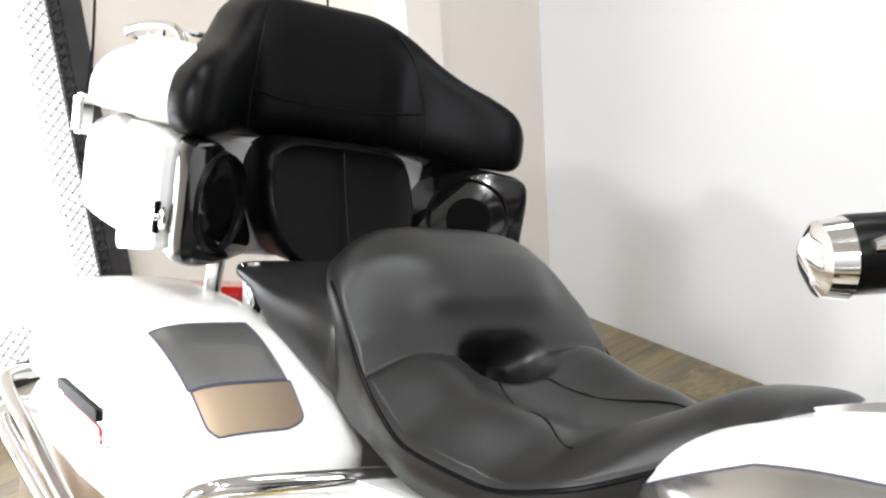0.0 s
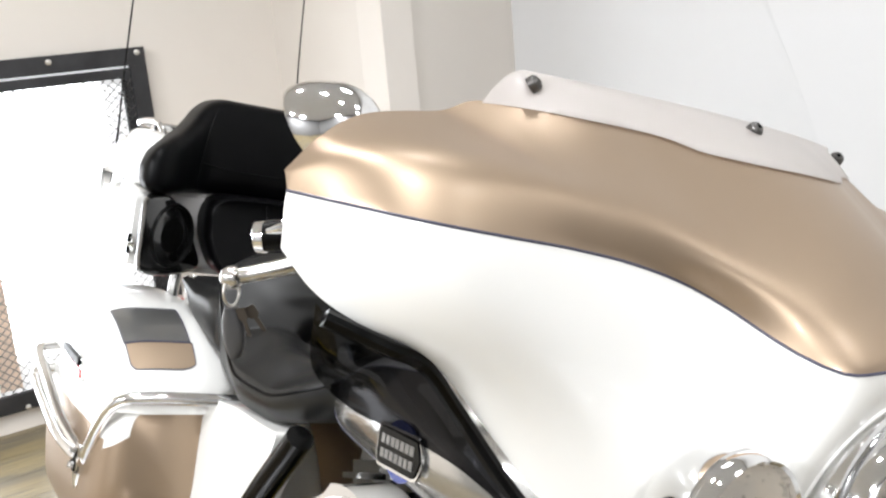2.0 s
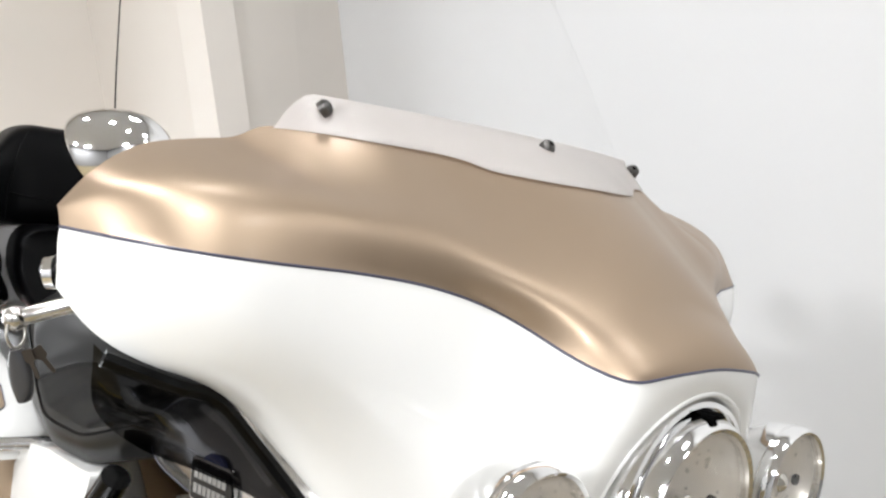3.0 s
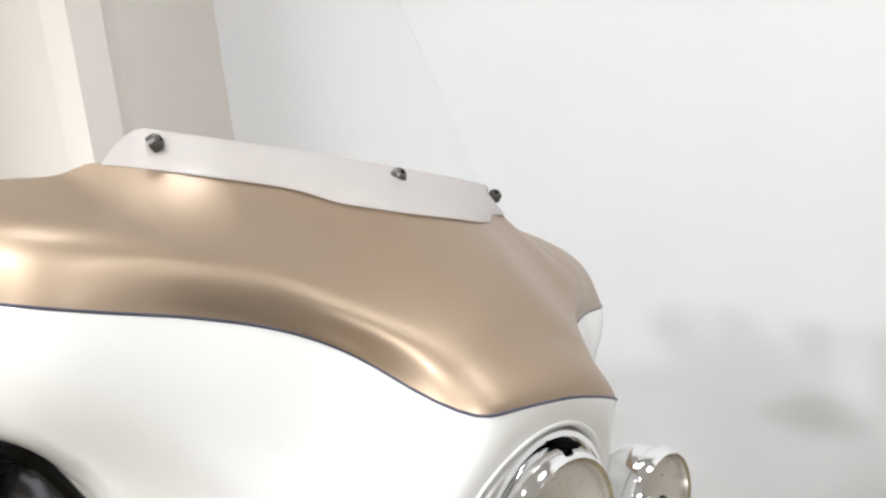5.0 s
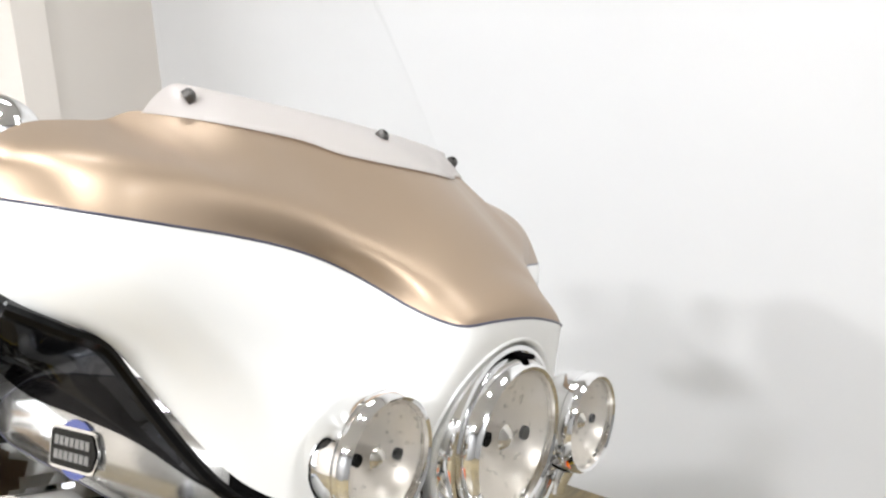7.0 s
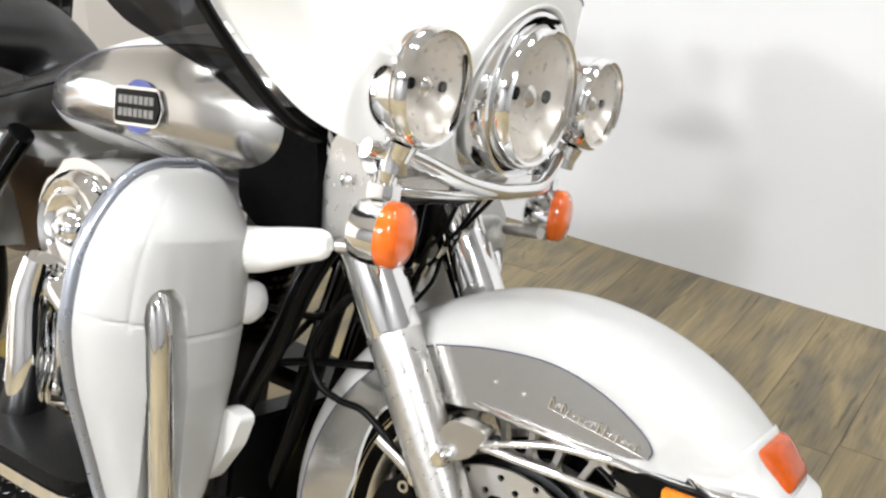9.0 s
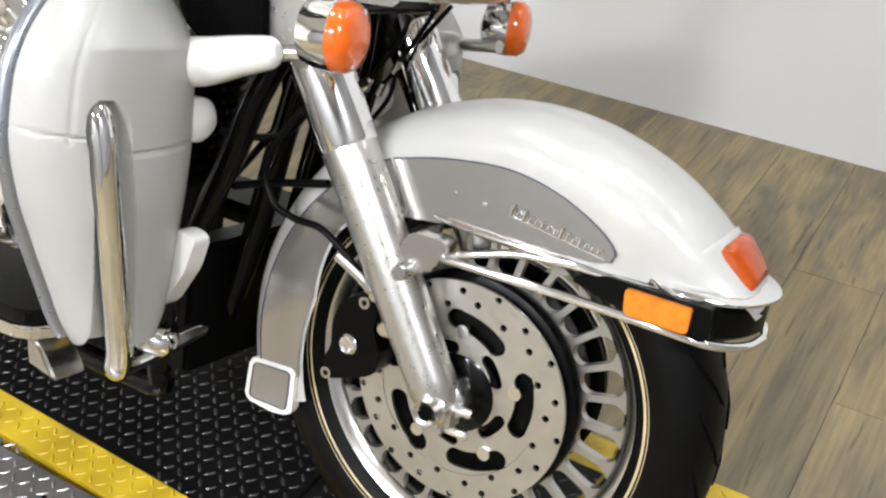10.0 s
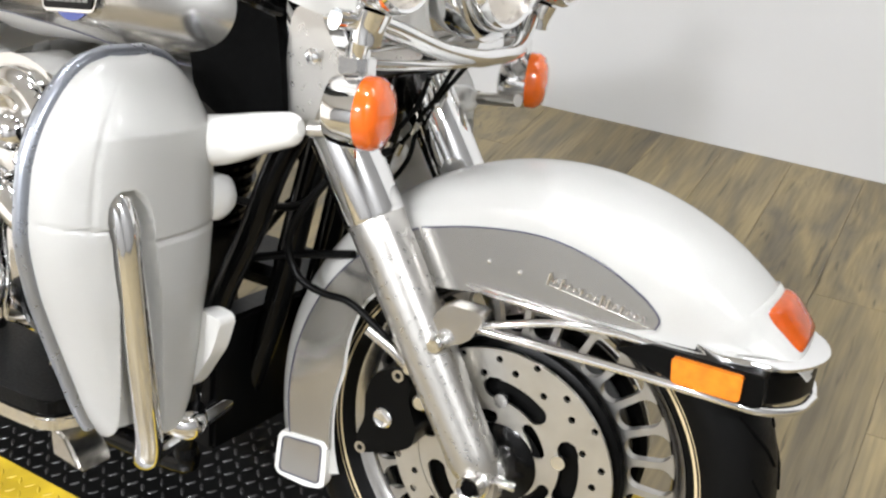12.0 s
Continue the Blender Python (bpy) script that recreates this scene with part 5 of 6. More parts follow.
for y, x in ((-0.20, -1.80), (0.20, -1.80), (-0.17, -1.92), (0.17, -1.92)):
    body("rack_foot", tube([(x, y, 1.110), (x, y, 1.154)], 0.006, 8, 4), CHROME, "", rack)

# upper wrap-round backrest: y, front, back, bottom, top
UP = ((0.0, -1.632, -1.770, 1.022, 1.230), (0.08, -1.630, -1.770, 1.021, 1.230), (0.115, -1.622, -1.762, 1.020, 1.222), (0.145, -1.602, -1.740, 1.020, 1.203), (0.175, -1.572, -1.705, 1.020, 1.172), (0.205, -1.540, -1.668, 1.018, 1.148), (0.235, -1.512, -1.628, 1.018, 1.131), (0.262, -1.497, -1.592, 1.018, 1.113), (0.278, -1.502, -1.570, 1.024, 1.094), (0.287, -1.520, -1.556, 1.040, 1.072))
rings = []
for y in np.concatenate([-np.linspace(0.287, 0, 40), np.linspace(0, 0.287, 40)[1:]]):
    f, b, z0, z1 = table(UP, abs(y))
    ring = []
    for a in np.linspace(0, 2 * math.pi, 44, endpoint=False):
        ca, sa = math.cos(a), math.sin(a)
        z = (z0 + z1) / 2 + (z1 - z0) / 2 * math.copysign(abs(sa) ** 0.55, sa)
        lean_back = 0.10 * max(0.0, z - 1.06)
        ring.append(Vector(((f + b) / 2 + (f - b) / 2 * math.copysign(abs(ca) ** 0.5, ca) - lean_back, y, z)))
    rings.append(ring)
up_pad = body("backrest", skin(rings), LEATHER_SHADED, "black vinyl wrap-round backrest cushion", smooth=70)
for side in (-1, 1):
    body("backrest_seam", tube([(-1.597, side * 0.152, 1.035), (-1.600, side * 0.150, 1.09), (-1.620, side * 0.132, 1.17), (-1.650, side * 0.11, 1.212)], 0.0012, 6, 24), LEATHER_SHADED, "", up_pad)
body("backrest_seam", tube([(-1.600, -0.150, 1.09), (-1.629, -0.08, 1.080), (-1.632, 0.0, 1.078), (-1.629, 0.08, 1.080), (-1.600, 0.150, 1.09)], 0.0012, 6, 30), LEATHER_SHADED, "", up_pad)
# lower cushion between the speakers
rings = []
for x, k in ((-1.585, 0.80), (-1.578, 0.92), (-1.585, 0.98), (-1.610, 1.0), (-1.650, 1.0)):
    ring = []
    for a in np.linspace(0, 2 * math.pi, 52, endpoint=False):
        ca, sa = math.cos(a), math.sin(a)
        z = 0.942 + 0.088 * k * math.copysign(abs(sa) ** 0.5, sa)
        ring.append(Vector((x + 0.35 * max(0.0, 1.0 - z), 0.130 * k * math.copysign(abs(ca) ** 0.4, ca) * (1 - 0.20 * (0.94 - z) / 0.09 * (1 if z < 0.94 else 0.0)), z)))
    rings.append(ring)
low_pad = body("lower_backrest", skin(rings), LEATHER_SHADED, "black vinyl lower back cushion", smooth=60)
body("cushion_seam", tube([(-1.582, 0, 1.02), (-1.563, 0, 0.96), (-1.530, 0, 0.87)], 0.0014, 6, 12), LEATHER_SHADED, "", low_pad)
body("box_front", box(-1.6635, -0.199, 0.860, -1.640, 0.199, 1.020, 0.008), PANEL, "grey panel behind the cushions", pak)
for side in (-1, 1):
    # speaker pod: a wedge from the box's outer side to the cushion, its grille turned inwards
    front = lambda y: -1.480 - 0.70 * (0.287 - y)
    out = smooth_poly([(0.284, 0.876), (0.287, 0.930), (0.284, 1.004), (0.252, 1.017), (0.216, 1.012), (0.182, 0.972), (0.145, 0.918), (0.125, 0.876), (0.150, 0.860), (0.215, 0.854), (0.266, 0.860)], 52)
    rings = []
    for dx, k in ((None, 1.0), (-0.022, 1.0), (-0.008, 0.985), (0.0, 0.95), (0.002, 0.90)):
        ring = []
        for y, z in out:
            yy, zz = 0.212 + (y - 0.212) * k, 0.936 + (z - 0.936) * k
            ring.append(Vector((-1.655 + 0.07 * min(1.0, max(0.0, (yy - 0.225) / 0.04)), (yy - 0.020 * max(0.0, (yy - 0.212) / 0.075)) * side, zz) if dx is None else (max(-1.655, front(yy) + dx), yy * side, zz)))
        rings.append(ring)
    pod = body("speaker_pod", skin(rings), PIANO, "black speaker pod with a round grille", smooth=50)
    m = Matrix.Translation((front(0.212) + 0.001, side * 0.212, 0.938)) @ Matrix.Rotation(radians(-35.0 * side), 4, "Z")
    body("grille_ring", lathe([(-0.004, 0.057), (0.004, 0.059), (0.006, 0.063), (-0.004, 0.067)], 44, m, closed=True), BLACK, "", pod)
    body("grille", lathe([(0.0, 0.0575), (0.001, 0.030), (0.0014, 0.0)], 40, m), DARK, "", pod)
# struts, tail lamp and rear mudguard under the box
for side in (-1, 1):
    body("box_strut", tube([(-1.60, side * 0.170, 0.86), (-1.60, side * 0.172, 0.80), (-1.585, side * 0.172, 0.735), (-1.55, side * 0.172, 0.70)], 0.0115, 12, 20), CHROME, "chrome support strut")
    body("box_strut", tube([(-1.515, side * 0.165, 0.862), (-1.498, side * 0.166, 0.82), (-1.490, side * 0.168, 0.76), (-1.495, side * 0.168, 0.70)], [0.013, 0.014, 0.011, 0.011], 12, 20), CHROME, "chrome support strut")
for side in (-1, 1):
    Q = lambda x, y, z: (x, y * side, z)
    body("strut_foot", tube([Q(-1.660, 0.205, 0.752), Q(-1.650, 0.150, 0.762), Q(-1.530, 0.150, 0.772), Q(-1.545, 0.205, 0.758), Q(-1.660, 0.205, 0.752)], 0.006, 8, smooth=False), CHROME, "chrome bracket at the strut's foot")
body("tail_lamp", box(-1.90, -0.16, 0.70, -1.83, 0.16, 0.76, 0.012), RED, "red tail lamp")
body("side_reflector", box(-1.66, -0.190, 0.742, -1.60, -0.180, 0.770, 0.003), RED, "red side reflector")
for k in range(3):
    body("wire_harness", tube([(-1.50, -0.150 + 0.006 * k, 0.86), (-1.49 + 0.01 * k, -0.175, 0.80), (-1.47 + 0.012 * k, -0.180, 0.76), (-1.42 + 0.02 * k, -0.182, 0.72)], 0.003, 6, 20), BLACK, "black wiring")
rings = []
for a in np.linspace(20, 175, 40):
    ring = []
    for y in np.linspace(-0.10, 0.10, 17):
        r = 0.375 - 0.05 * (abs(y) / 0.10) ** 4
        ring.append(Vector((-1.613 + r * math.cos(radians(a)), y, 0.32 + r * math.sin(radians(a)))))
    rings.append(ring)
bm = skin(rings, closed=False)
bmesh.ops.solidify(bm, geom=bm.faces[:], thickness=0.003)
body("rear_fender", bm, WHITE, "white rear fender", smooth=60)
RAXLE = Matrix.Translation((-1.613, 0, 0.32)) @ Matrix.Rotation(radians(90), 4, "Z")
rw = body("rear_wheel", lathe([(-0.05, 0.19), (-0.06, 0.21), (0.06, 0.21), (0.05, 0.19), (0.02, 0.16), (0.02, 0.03), (-0.02, 0.03), (-0.02, 0.16)], 60, RAXLE, closed=True), SATIN, "cast rear wheel")
body("tyre", lathe([(-0.055, 0.205), (-0.085, 0.245), (-0.085, 0.275), (-0.06, 0.305), (0, 0.319), (0.06, 0.305), (0.085, 0.275), (0.085, 0.245), (0.055, 0.205)], 90, RAXLE), RUBBER, "", rw)
# whip antennas
body("antenna", tube([(-1.965, -0.240, 1.000), (-1.985, -0.232, 1.12), (-2.03, -0.226, 1.32), (-2.06, -0.222, 1.90)], [0.005, 0.0026, 0.0022, 0.0016], 8, 24), BLACK, "black whip antenna on the luggage box")
body("antenna", tube([(-1.965, 0.250, 1.000), (-2.0, 0.245, 1.12), (-2.06, 0.230, 1.32), (-2.10, 0.212, 1.90)], [0.005, 0.0026, 0.0022, 0.0016], 8, 24), BLACK, "black whip antenna on the luggage box")

# ---- lower fairings with the engine guard ----
LOWER = ((0.774, -0.312, -0.262), (0.769, -0.334, -0.242), (0.758, -0.354, -0.224), (0.735, -0.377, -0.207), (0.700, -0.399, -0.192), (0.660, -0.412, -0.184), (0.600, -0.418, -0.181), (0.540, -0.409, -0.186), (0.480, -0.391, -0.194), (0.420, -0.370, -0.202), (0.365, -0.350, -0.211), (0.335, -0.332, -0.226))


def lower_x(s, z):
    """Depth of the lower fairing's front skin; s runs from the outer to the inner edge."""
    dome = math.sqrt(max(0.0, 1 - abs(2 * s - 1) ** 2.8))
    top = min(1.0, math.sqrt(max(0.0, (0.776 - z) / 0.075)))
    low = min(1.0, 0.70 + 0.30 * (z - 0.32) / 0.20)
    return -0.372 + 0.072 * dome * min(1, top) * low


for side in (-1, 1):
    bm = bmesh.new()
    rows = []
    zs = np.linspace(0.774, 0.335, 150)
    for z in zs:
        o, i = table(LOWER, z)
        row = []
        for s in np.linspace(0, 1, 121):
            y = o + (i - o) * s
            x = lower_x(s, z)
            slot_y = -0.345 + 0.038 * (0.64 - z) / 0.30
            half = 0.026 if z < 0.615 else 0.026 * math.sqrt(max(0.0, 1 - ((z - 0.615) / 0.032) ** 2))
            if z < 0.647 and abs(y - slot_y) < half:
                q = min(1.0, (half - abs(y - slot_y)) / 0.009)
                x -= 0.045 * q * q * (3 - 2 * q)
            seam = 0.612 - 0.030 * s if y < slot_y else 0.584
            x -= 0.0040 * max(0.0, 1 - abs(z - seam) / 0.0030)
            if z > 0.60:
                x -= 0.0014 * max(0.0, 1 - abs(s - 0.15 - 1.6 * max(0.0, z - 0.70) ** 1.5 * 4) / 0.02) * min(1.0, (0.767 - z) / 0.05)
            row.append(Vector((x, y * -side, z)))
        rows.append(row)
    skin(rows, bm, closed=False)
    bmesh.ops.solidify(bm, geom=bm.faces[:], thickness=0.004)
    lf = body("lower_fairing", bm, WHITE, "white lower fairing with a recess for the guard bar", smooth=35)
    rim = []
    for z in np.linspace(0.350, 0.774, 60):
        o, i = table(LOWER, z)
        rim.append(Vector((-0.378, o * -side, z)))
    for z in np.linspace(0.774, 0.74, 10):
        o, i = table(LOWER, z)
        rim.append(Vector((-0.378, i * -side, z)))
    body("lower_rim", tube(rim, 0.0095, 10, smooth=False), EDGE, "blue-grey satin edge strip", lf)
    # back of the shell
    back = [(o * -side, z) for z in np.linspace(0.34, 0.770, 30) for o in (table(LOWER, z)[0] + 0.008,)] + [(i * -side, z) for z in np.linspace(0.770, 0.34, 30) for i in (table(LOWER, z)[1] - 0.008,)]
    body("lower_back", prism(back, -0.405, -0.377, "x", 0.004), BLACK, "", lf)
    Q = lambda x, y, z: (x, y * -side, z)
    body("guard_bar", tube([Q(-0.372, -0.345, 0.668), Q(-0.335, -0.346, 0.648), Q(-0.312, -0.346, 0.612), Q(-0.308, -0.338, 0.53), Q(-0.308, -0.324, 0.42), Q(-0.312, -0.312, 0.345), Q(-0.325, -0.302, 0.312), Q(-0.36, -0.26, 0.290), Q(-0.40, -0.10, 0.28)], 0.0160, 18, 70), CHROME, "chrome engine guard bar")
    # vent horn on the inner side, with its rod to the fork stop
    horn = body("vent_horn", tube([Q(-0.365, -0.215, 0.672), Q(-0.31, -0.205, 0.682), Q(-0.265, -0.197, 0.696), Q(-0.222, -0.191, 0.708), Q(-0.210, -0.189, 0.711)], [0.031, 0.029, 0.024, 0.019, 0.009], 24, 28), WHITE, "white inner vent cone")
    body("vent_rod", tube([Q(-0.20, -0.187, 0.712), Q(-0.13, -0.165, 0.722)], 0.009, 10, 4), STEEL, "", horn)
    body("vent_bowl", lathe([(-0.05, 0.018), (-0.02, 0.028), (0.012, 0.028), (0.024, 0.017), (0.027, 0)], 24, Matrix.Translation(Q(-0.345, -0.185, 0.605))), LENSW, "", horn)
    body("inner_flap", prism(round_poly([(-0.395, 0.350), (-0.342, 0.364), (-0.304, 0.424), (-0.290, 0.470), (-0.320, 0.474), (-0.395, 0.440)], 0.010), *sorted((-side * -0.195, -side * -0.222)), "y", 0.006), WHITE, "white inner flap", lf)
    body("guard_foot", tube([Q(-0.36, -0.255, 0.330), Q(-0.335, -0.225, 0.318), Q(-0.355, -0.195, 0.322)], [0.014, 0.020, 0.012], 12, 14), CHROME, "", lf)

# ---- engine, frame and footboards ----
body("engine_block", box(-0.90, -0.150, 0.200, -0.590, 0.150, 0.560, 0.02), GLOSS, "black engine cases")
for cx, tilt in ((-0.585, 14), (-0.785, -18)):
    m = Matrix.Translation((cx, 0, 0.50)) @ Matrix.Rotation(radians(tilt), 4, "Y")
    cyl = body("cylinder", lathe([(0.0, 0.0), (0.0, 0.070), (0.17, 0.070), (0.17, 0)], 24, m @ Matrix.Rotation(radians(-90), 4, "Y")), GLOSS, "black finned engine cylinder")
    for j in range(9):
        r = 0.095 - 0.004 * (j % 2)
        body("cooling_fin", lathe([(0.0, 0.0), (0.0, r), (0.007, r), (0.007, 0.0)], 28, m @ Matrix.Translation((0, 0, 0.018 * j)) @ Matrix.Rotation(radians(-90), 4, "Y")), GLOSS, "", cyl)
    body("rocker_cover", box(-0.085, -0.090, 0.170, 0.085, 0.090, 0.215, 0.018, None, m), CHROME, "chrome rocker cover", cyl)
m = Matrix.Translation((-0.675, -0.195, 0.628)) @ Matrix.Rotation(radians(-90), 4, "Z")
air = body("air_cleaner", lathe([(-0.03, 0), (-0.03, 0.082), (0.018, 0.086), (0.030, 0.080), (0.036, 0.070), (0.032, 0.060), (0.036, 0.052), (0.030, 0.044), (0.028, 0.028), (0.040, 0.022), (0.046, 0.012), (0.046, 0)], 52, m), CHROME, "round chrome air cleaner cover")
body("cover_bolt", lathe([(0.04, 0), (0.04, 0.009), (0.052, 0.008), (0.054, 0)], 6, m), CHROME, "", air)
body("air_housing", prism(smooth_poly([(-0.79, 0.61), (-0.755, 0.70), (-0.68, 0.728), (-0.60, 0.70), (-0.575, 0.62), (-0.62, 0.545), (-0.72, 0.54)], 36), -0.205, -0.13, "y", 0.012), CHROME, "", air)
body("cam_cover", lathe([(-0.04, 0), (-0.04, 0.050), (0.006, 0.050), (0.014, 0.044), (0.012, 0.032), (0.018, 0.028), (0.020, 0)], 36, Matrix.Translation((-0.615, -0.215, 0.400)) @ Matrix.Rotation(radians(-90), 4, "Z")), CHROME, "round chrome engine cover")
body("gear_cover", prism(smooth_poly([(-0.86, 0.30), (-0.84, 0.42), (-0.74, 0.47), (-0.64, 0.45), (-0.60, 0.36), (-0.66, 0.28), (-0.78, 0.26)], 36), -0.180, -0.12, "y", 0.014), CHROME, "chrome cam gear cover")
body("exhaust_pipe", tube([(-0.55, -0.13, 0.62), (-0.56, -0.20, 0.60), (-0.60, -0.235, 0.52), (-0.67, -0.24, 0.545), (-0.695, -0.245, 0.50), (-0.695, -0.245, 0.40), (-0.73, -0.245, 0.32), (-0.85, -0.24, 0.285), (-1.1, -0.235, 0.27), (-1.7, -0.235, 0.26)], 0.024, 18, 90), CHROME, "chrome exhaust header")
body("exhaust_shield", tube([(-0.685, -0.258, 0.585), (-0.698, -0.262, 0.52), (-0.695, -0.262, 0.42), (-0.715, -0.262, 0.345), (-0.80, -0.258, 0.305)], [0.024, 0.029, 0.030, 0.030, 0.028], 18, 40), CHROME, "chrome exhaust heat shield")
body("pushrod_tube", tube([(-0.640, -0.165, 0.42), (-0.610, -0.150, 0.66)], 0.011, 12, 4), CHROME, "chrome pushrod tube")
body("pushrod_tube", tube([(-0.720, -0.165, 0.42), (-0.750, -0.150, 0.66)], 0.011, 12, 4), CHROME, "chrome pushrod tube")
for side in (-1, 1):
    Q = lambda x, y, z: (x, y * side, z)
    body("frame_tube", tube([Q(-0.255, 0.060, 0.780), Q(-0.300, 0.110, 0.655), Q(-0.337, 0.120, 0.553), Q(-0.386, 0.122, 0.448), Q(-0.413, 0.125, 0.36), Q(-0.44, 0.13, 0.22), Q(-0.50, 0.13, 0.175), Q(-1.10, 0.13, 0.17)], 0.0175, 14, 60), GLOSS, "black frame downtube")
    body("frame_brace", tube([Q(-0.285, 0.035, 0.74), Q(-0.325, 0.040, 0.57), Q(-0.365, 0.042, 0.40), Q(-0.420, 0.045, 0.235)], 0.0185, 12, 30), GLOSS, "black frame brace")
body("oil_cooler", box(-0.435, -0.135, 0.22, -0.385, 0.135, 0.41, 0.006), BLACK, "black oil cooler")
body("neck_cover", box(-0.46, -0.10, 0.655, -0.345, 0.10, 0.790, 0.012), GLOSS, "black steering neck cover")
bm = bmesh.new()
for k in range(13):
    lathe([(-0.0028, 0.006), (-0.0012, 0.010), (0.0012, 0.010), (0.0028, 0.006)], 12, Matrix.Translation((-0.352 - 0.0056 * k, -0.030, 0.570 - 0.0067 * k)) @ Matrix.Rotation(radians(50), 4, "Y"), bm)
body("cable_boot", bm, BLACK, "ribbed black rubber cable boot")
for y, pts in ((-0.115, [(-0.27, 0.70), (-0.33, 0.60), (-0.40, 0.45), (-0.42, 0.33)]), (-0.06, [(-0.24, 0.66), (-0.30, 0.585), (-0.36, 0.565), (-0.42, 0.56)]), (-0.09, [(-0.20, 0.545), (-0.24, 0.535), (-0.30, 0.52), (-0.36, 0.50)])):
    body("engine_cable", tube([(x, y, z) for x, z in pts], 0.0055, 8, 24), BLACK, "black control cable")
body("horn", lathe([(-0.03, 0), (-0.03, 0.035), (0.0, 0.040), (0.006, 0.032), (0.006, 0)], 28, Matrix.Translation((-0.46, 0.17, 0.60)) @ Matrix.Rotation(radians(90), 4, "Z")), CHROME, "round chrome horn cover")
for side in (-1, 1):
    y0, y1 = sorted((side * 0.225, side * 0.345))
    fb = body("footboard", prism(smooth_poly([(-0.452, y0 + 0.02), (-0.44, (y0 + y1) / 2), (-0.452, y1 - 0.02), (-0.50, y1), (-0.80, y1), (-0.84, (y0 + y1) / 2), (-0.80, y0), (-0.50, y0)], 40), 0.330, 0.350, "z", 0.006), RUBBER, "black rubber rider footboard with a chrome edge")
    body("footboard_pan", prism(smooth_poly([(-0.446, y0 + 0.018), (-0.434, (y0 + y1) / 2), (-0.446, y1 - 0.018), (-0.50, y1 + 0.004), (-0.80, y1 + 0.004), (-0.846, (y0 + y1) / 2), (-0.80, y0 - 0.004), (-0.50, y0 - 0.004)], 40), 0.312, 0.329, "z", 0.005), CHROME, "", fb)
    body("footboard_bracket", tube([(-0.50, side * 0.24, 0.312), (-0.48, side * 0.20, 0.285), (-0.50, side * 0.13, 0.27)], 0.013, 12, 14), SATIN, "", fb)
    body("board_skid", prism([(-0.475, 0.312), (-0.445, 0.300), (-0.415, 0.262), (-0.470, 0.268)], *sorted((side * 0.275, side * 0.325)), "y", 0.004), SATIN, "", fb)
body("brake_pedal", tube([(-0.43, -0.26, 0.36), (-0.44, -0.28, 0.375), (-0.49, -0.30, 0.385)], [0.010, 0.010, 0.014], 12, 14), CHROME, "chrome brake pedal")
body("side_stand", tube([(-0.62, 0.15, 0.22), (-0.60, 0.30, 0.16), (-0.575, 0.40, 0.128)], [0.014, 0.013, 0.018], 12, 16), GLOSS, "black side stand, lowered")

# ---- key fob hanging from the brake lever ----
ring_at = FORK @ Vector((-0.553, -0.446, 1.003))
fob_root = thing("key_fob", "grey oval key fob with brass keys hanging from the brake lever", "key fob", at=Matrix.Translation(ring_at))
part("split_ring", lathe([(0.0015 * math.cos(t), 0.014 + 0.0015 * math.sin(t)) for t in np.linspace(0, 2 * math.pi, 8, endpoint=False)], 28, Matrix.Translation((0, 0, -0.006)) @ Matrix.Rotation(radians(35), 4, "Z"), closed=True), STEEL, fob_root, "steel split ring")
rings = []
for q in np.linspace(0, 1, 15):
    w = 0.017 * math.sin(math.pi * (0.06 + 0.88 * q)) ** 0.55
    rings.append([Vector((w * math.cos(a) * 0.95, 0.0085 * math.sin(a), -0.024 - 0.062 * q)) for a in np.linspace(0, 2 * math.pi, 28, endpoint=False)])
fob_body = part("fob", skin(rings), FOBM, fob_root, "grey plastic oval fob")
fob_body.matrix_basis = pose(-0.004, 0, -0.002, 0, 4, 25) @ Matrix.Scale(0.86, 4)
for k, (dx, ry) in enumerate(((0.014, -14), (0.020, -26))):
    key = part("key", prism(round_poly([(-0.009, -0.022), (0.009, -0.022), (0.009, -0.040), (0.0035, -0.044), (0.0035, -0.068), (0.0, -0.072), (-0.0035, -0.068), (-0.0035, -0.044), (-0.009, -0.040)], 0.002), -0.001, 0.001, "y"), BRASS, fob_root, "brass key")
    key.matrix_basis = pose(dx * 0.6, 0.004 * k, -0.008, 0, ry, 35 + 20 * k) @ Matrix.Scale(0.62, 4)

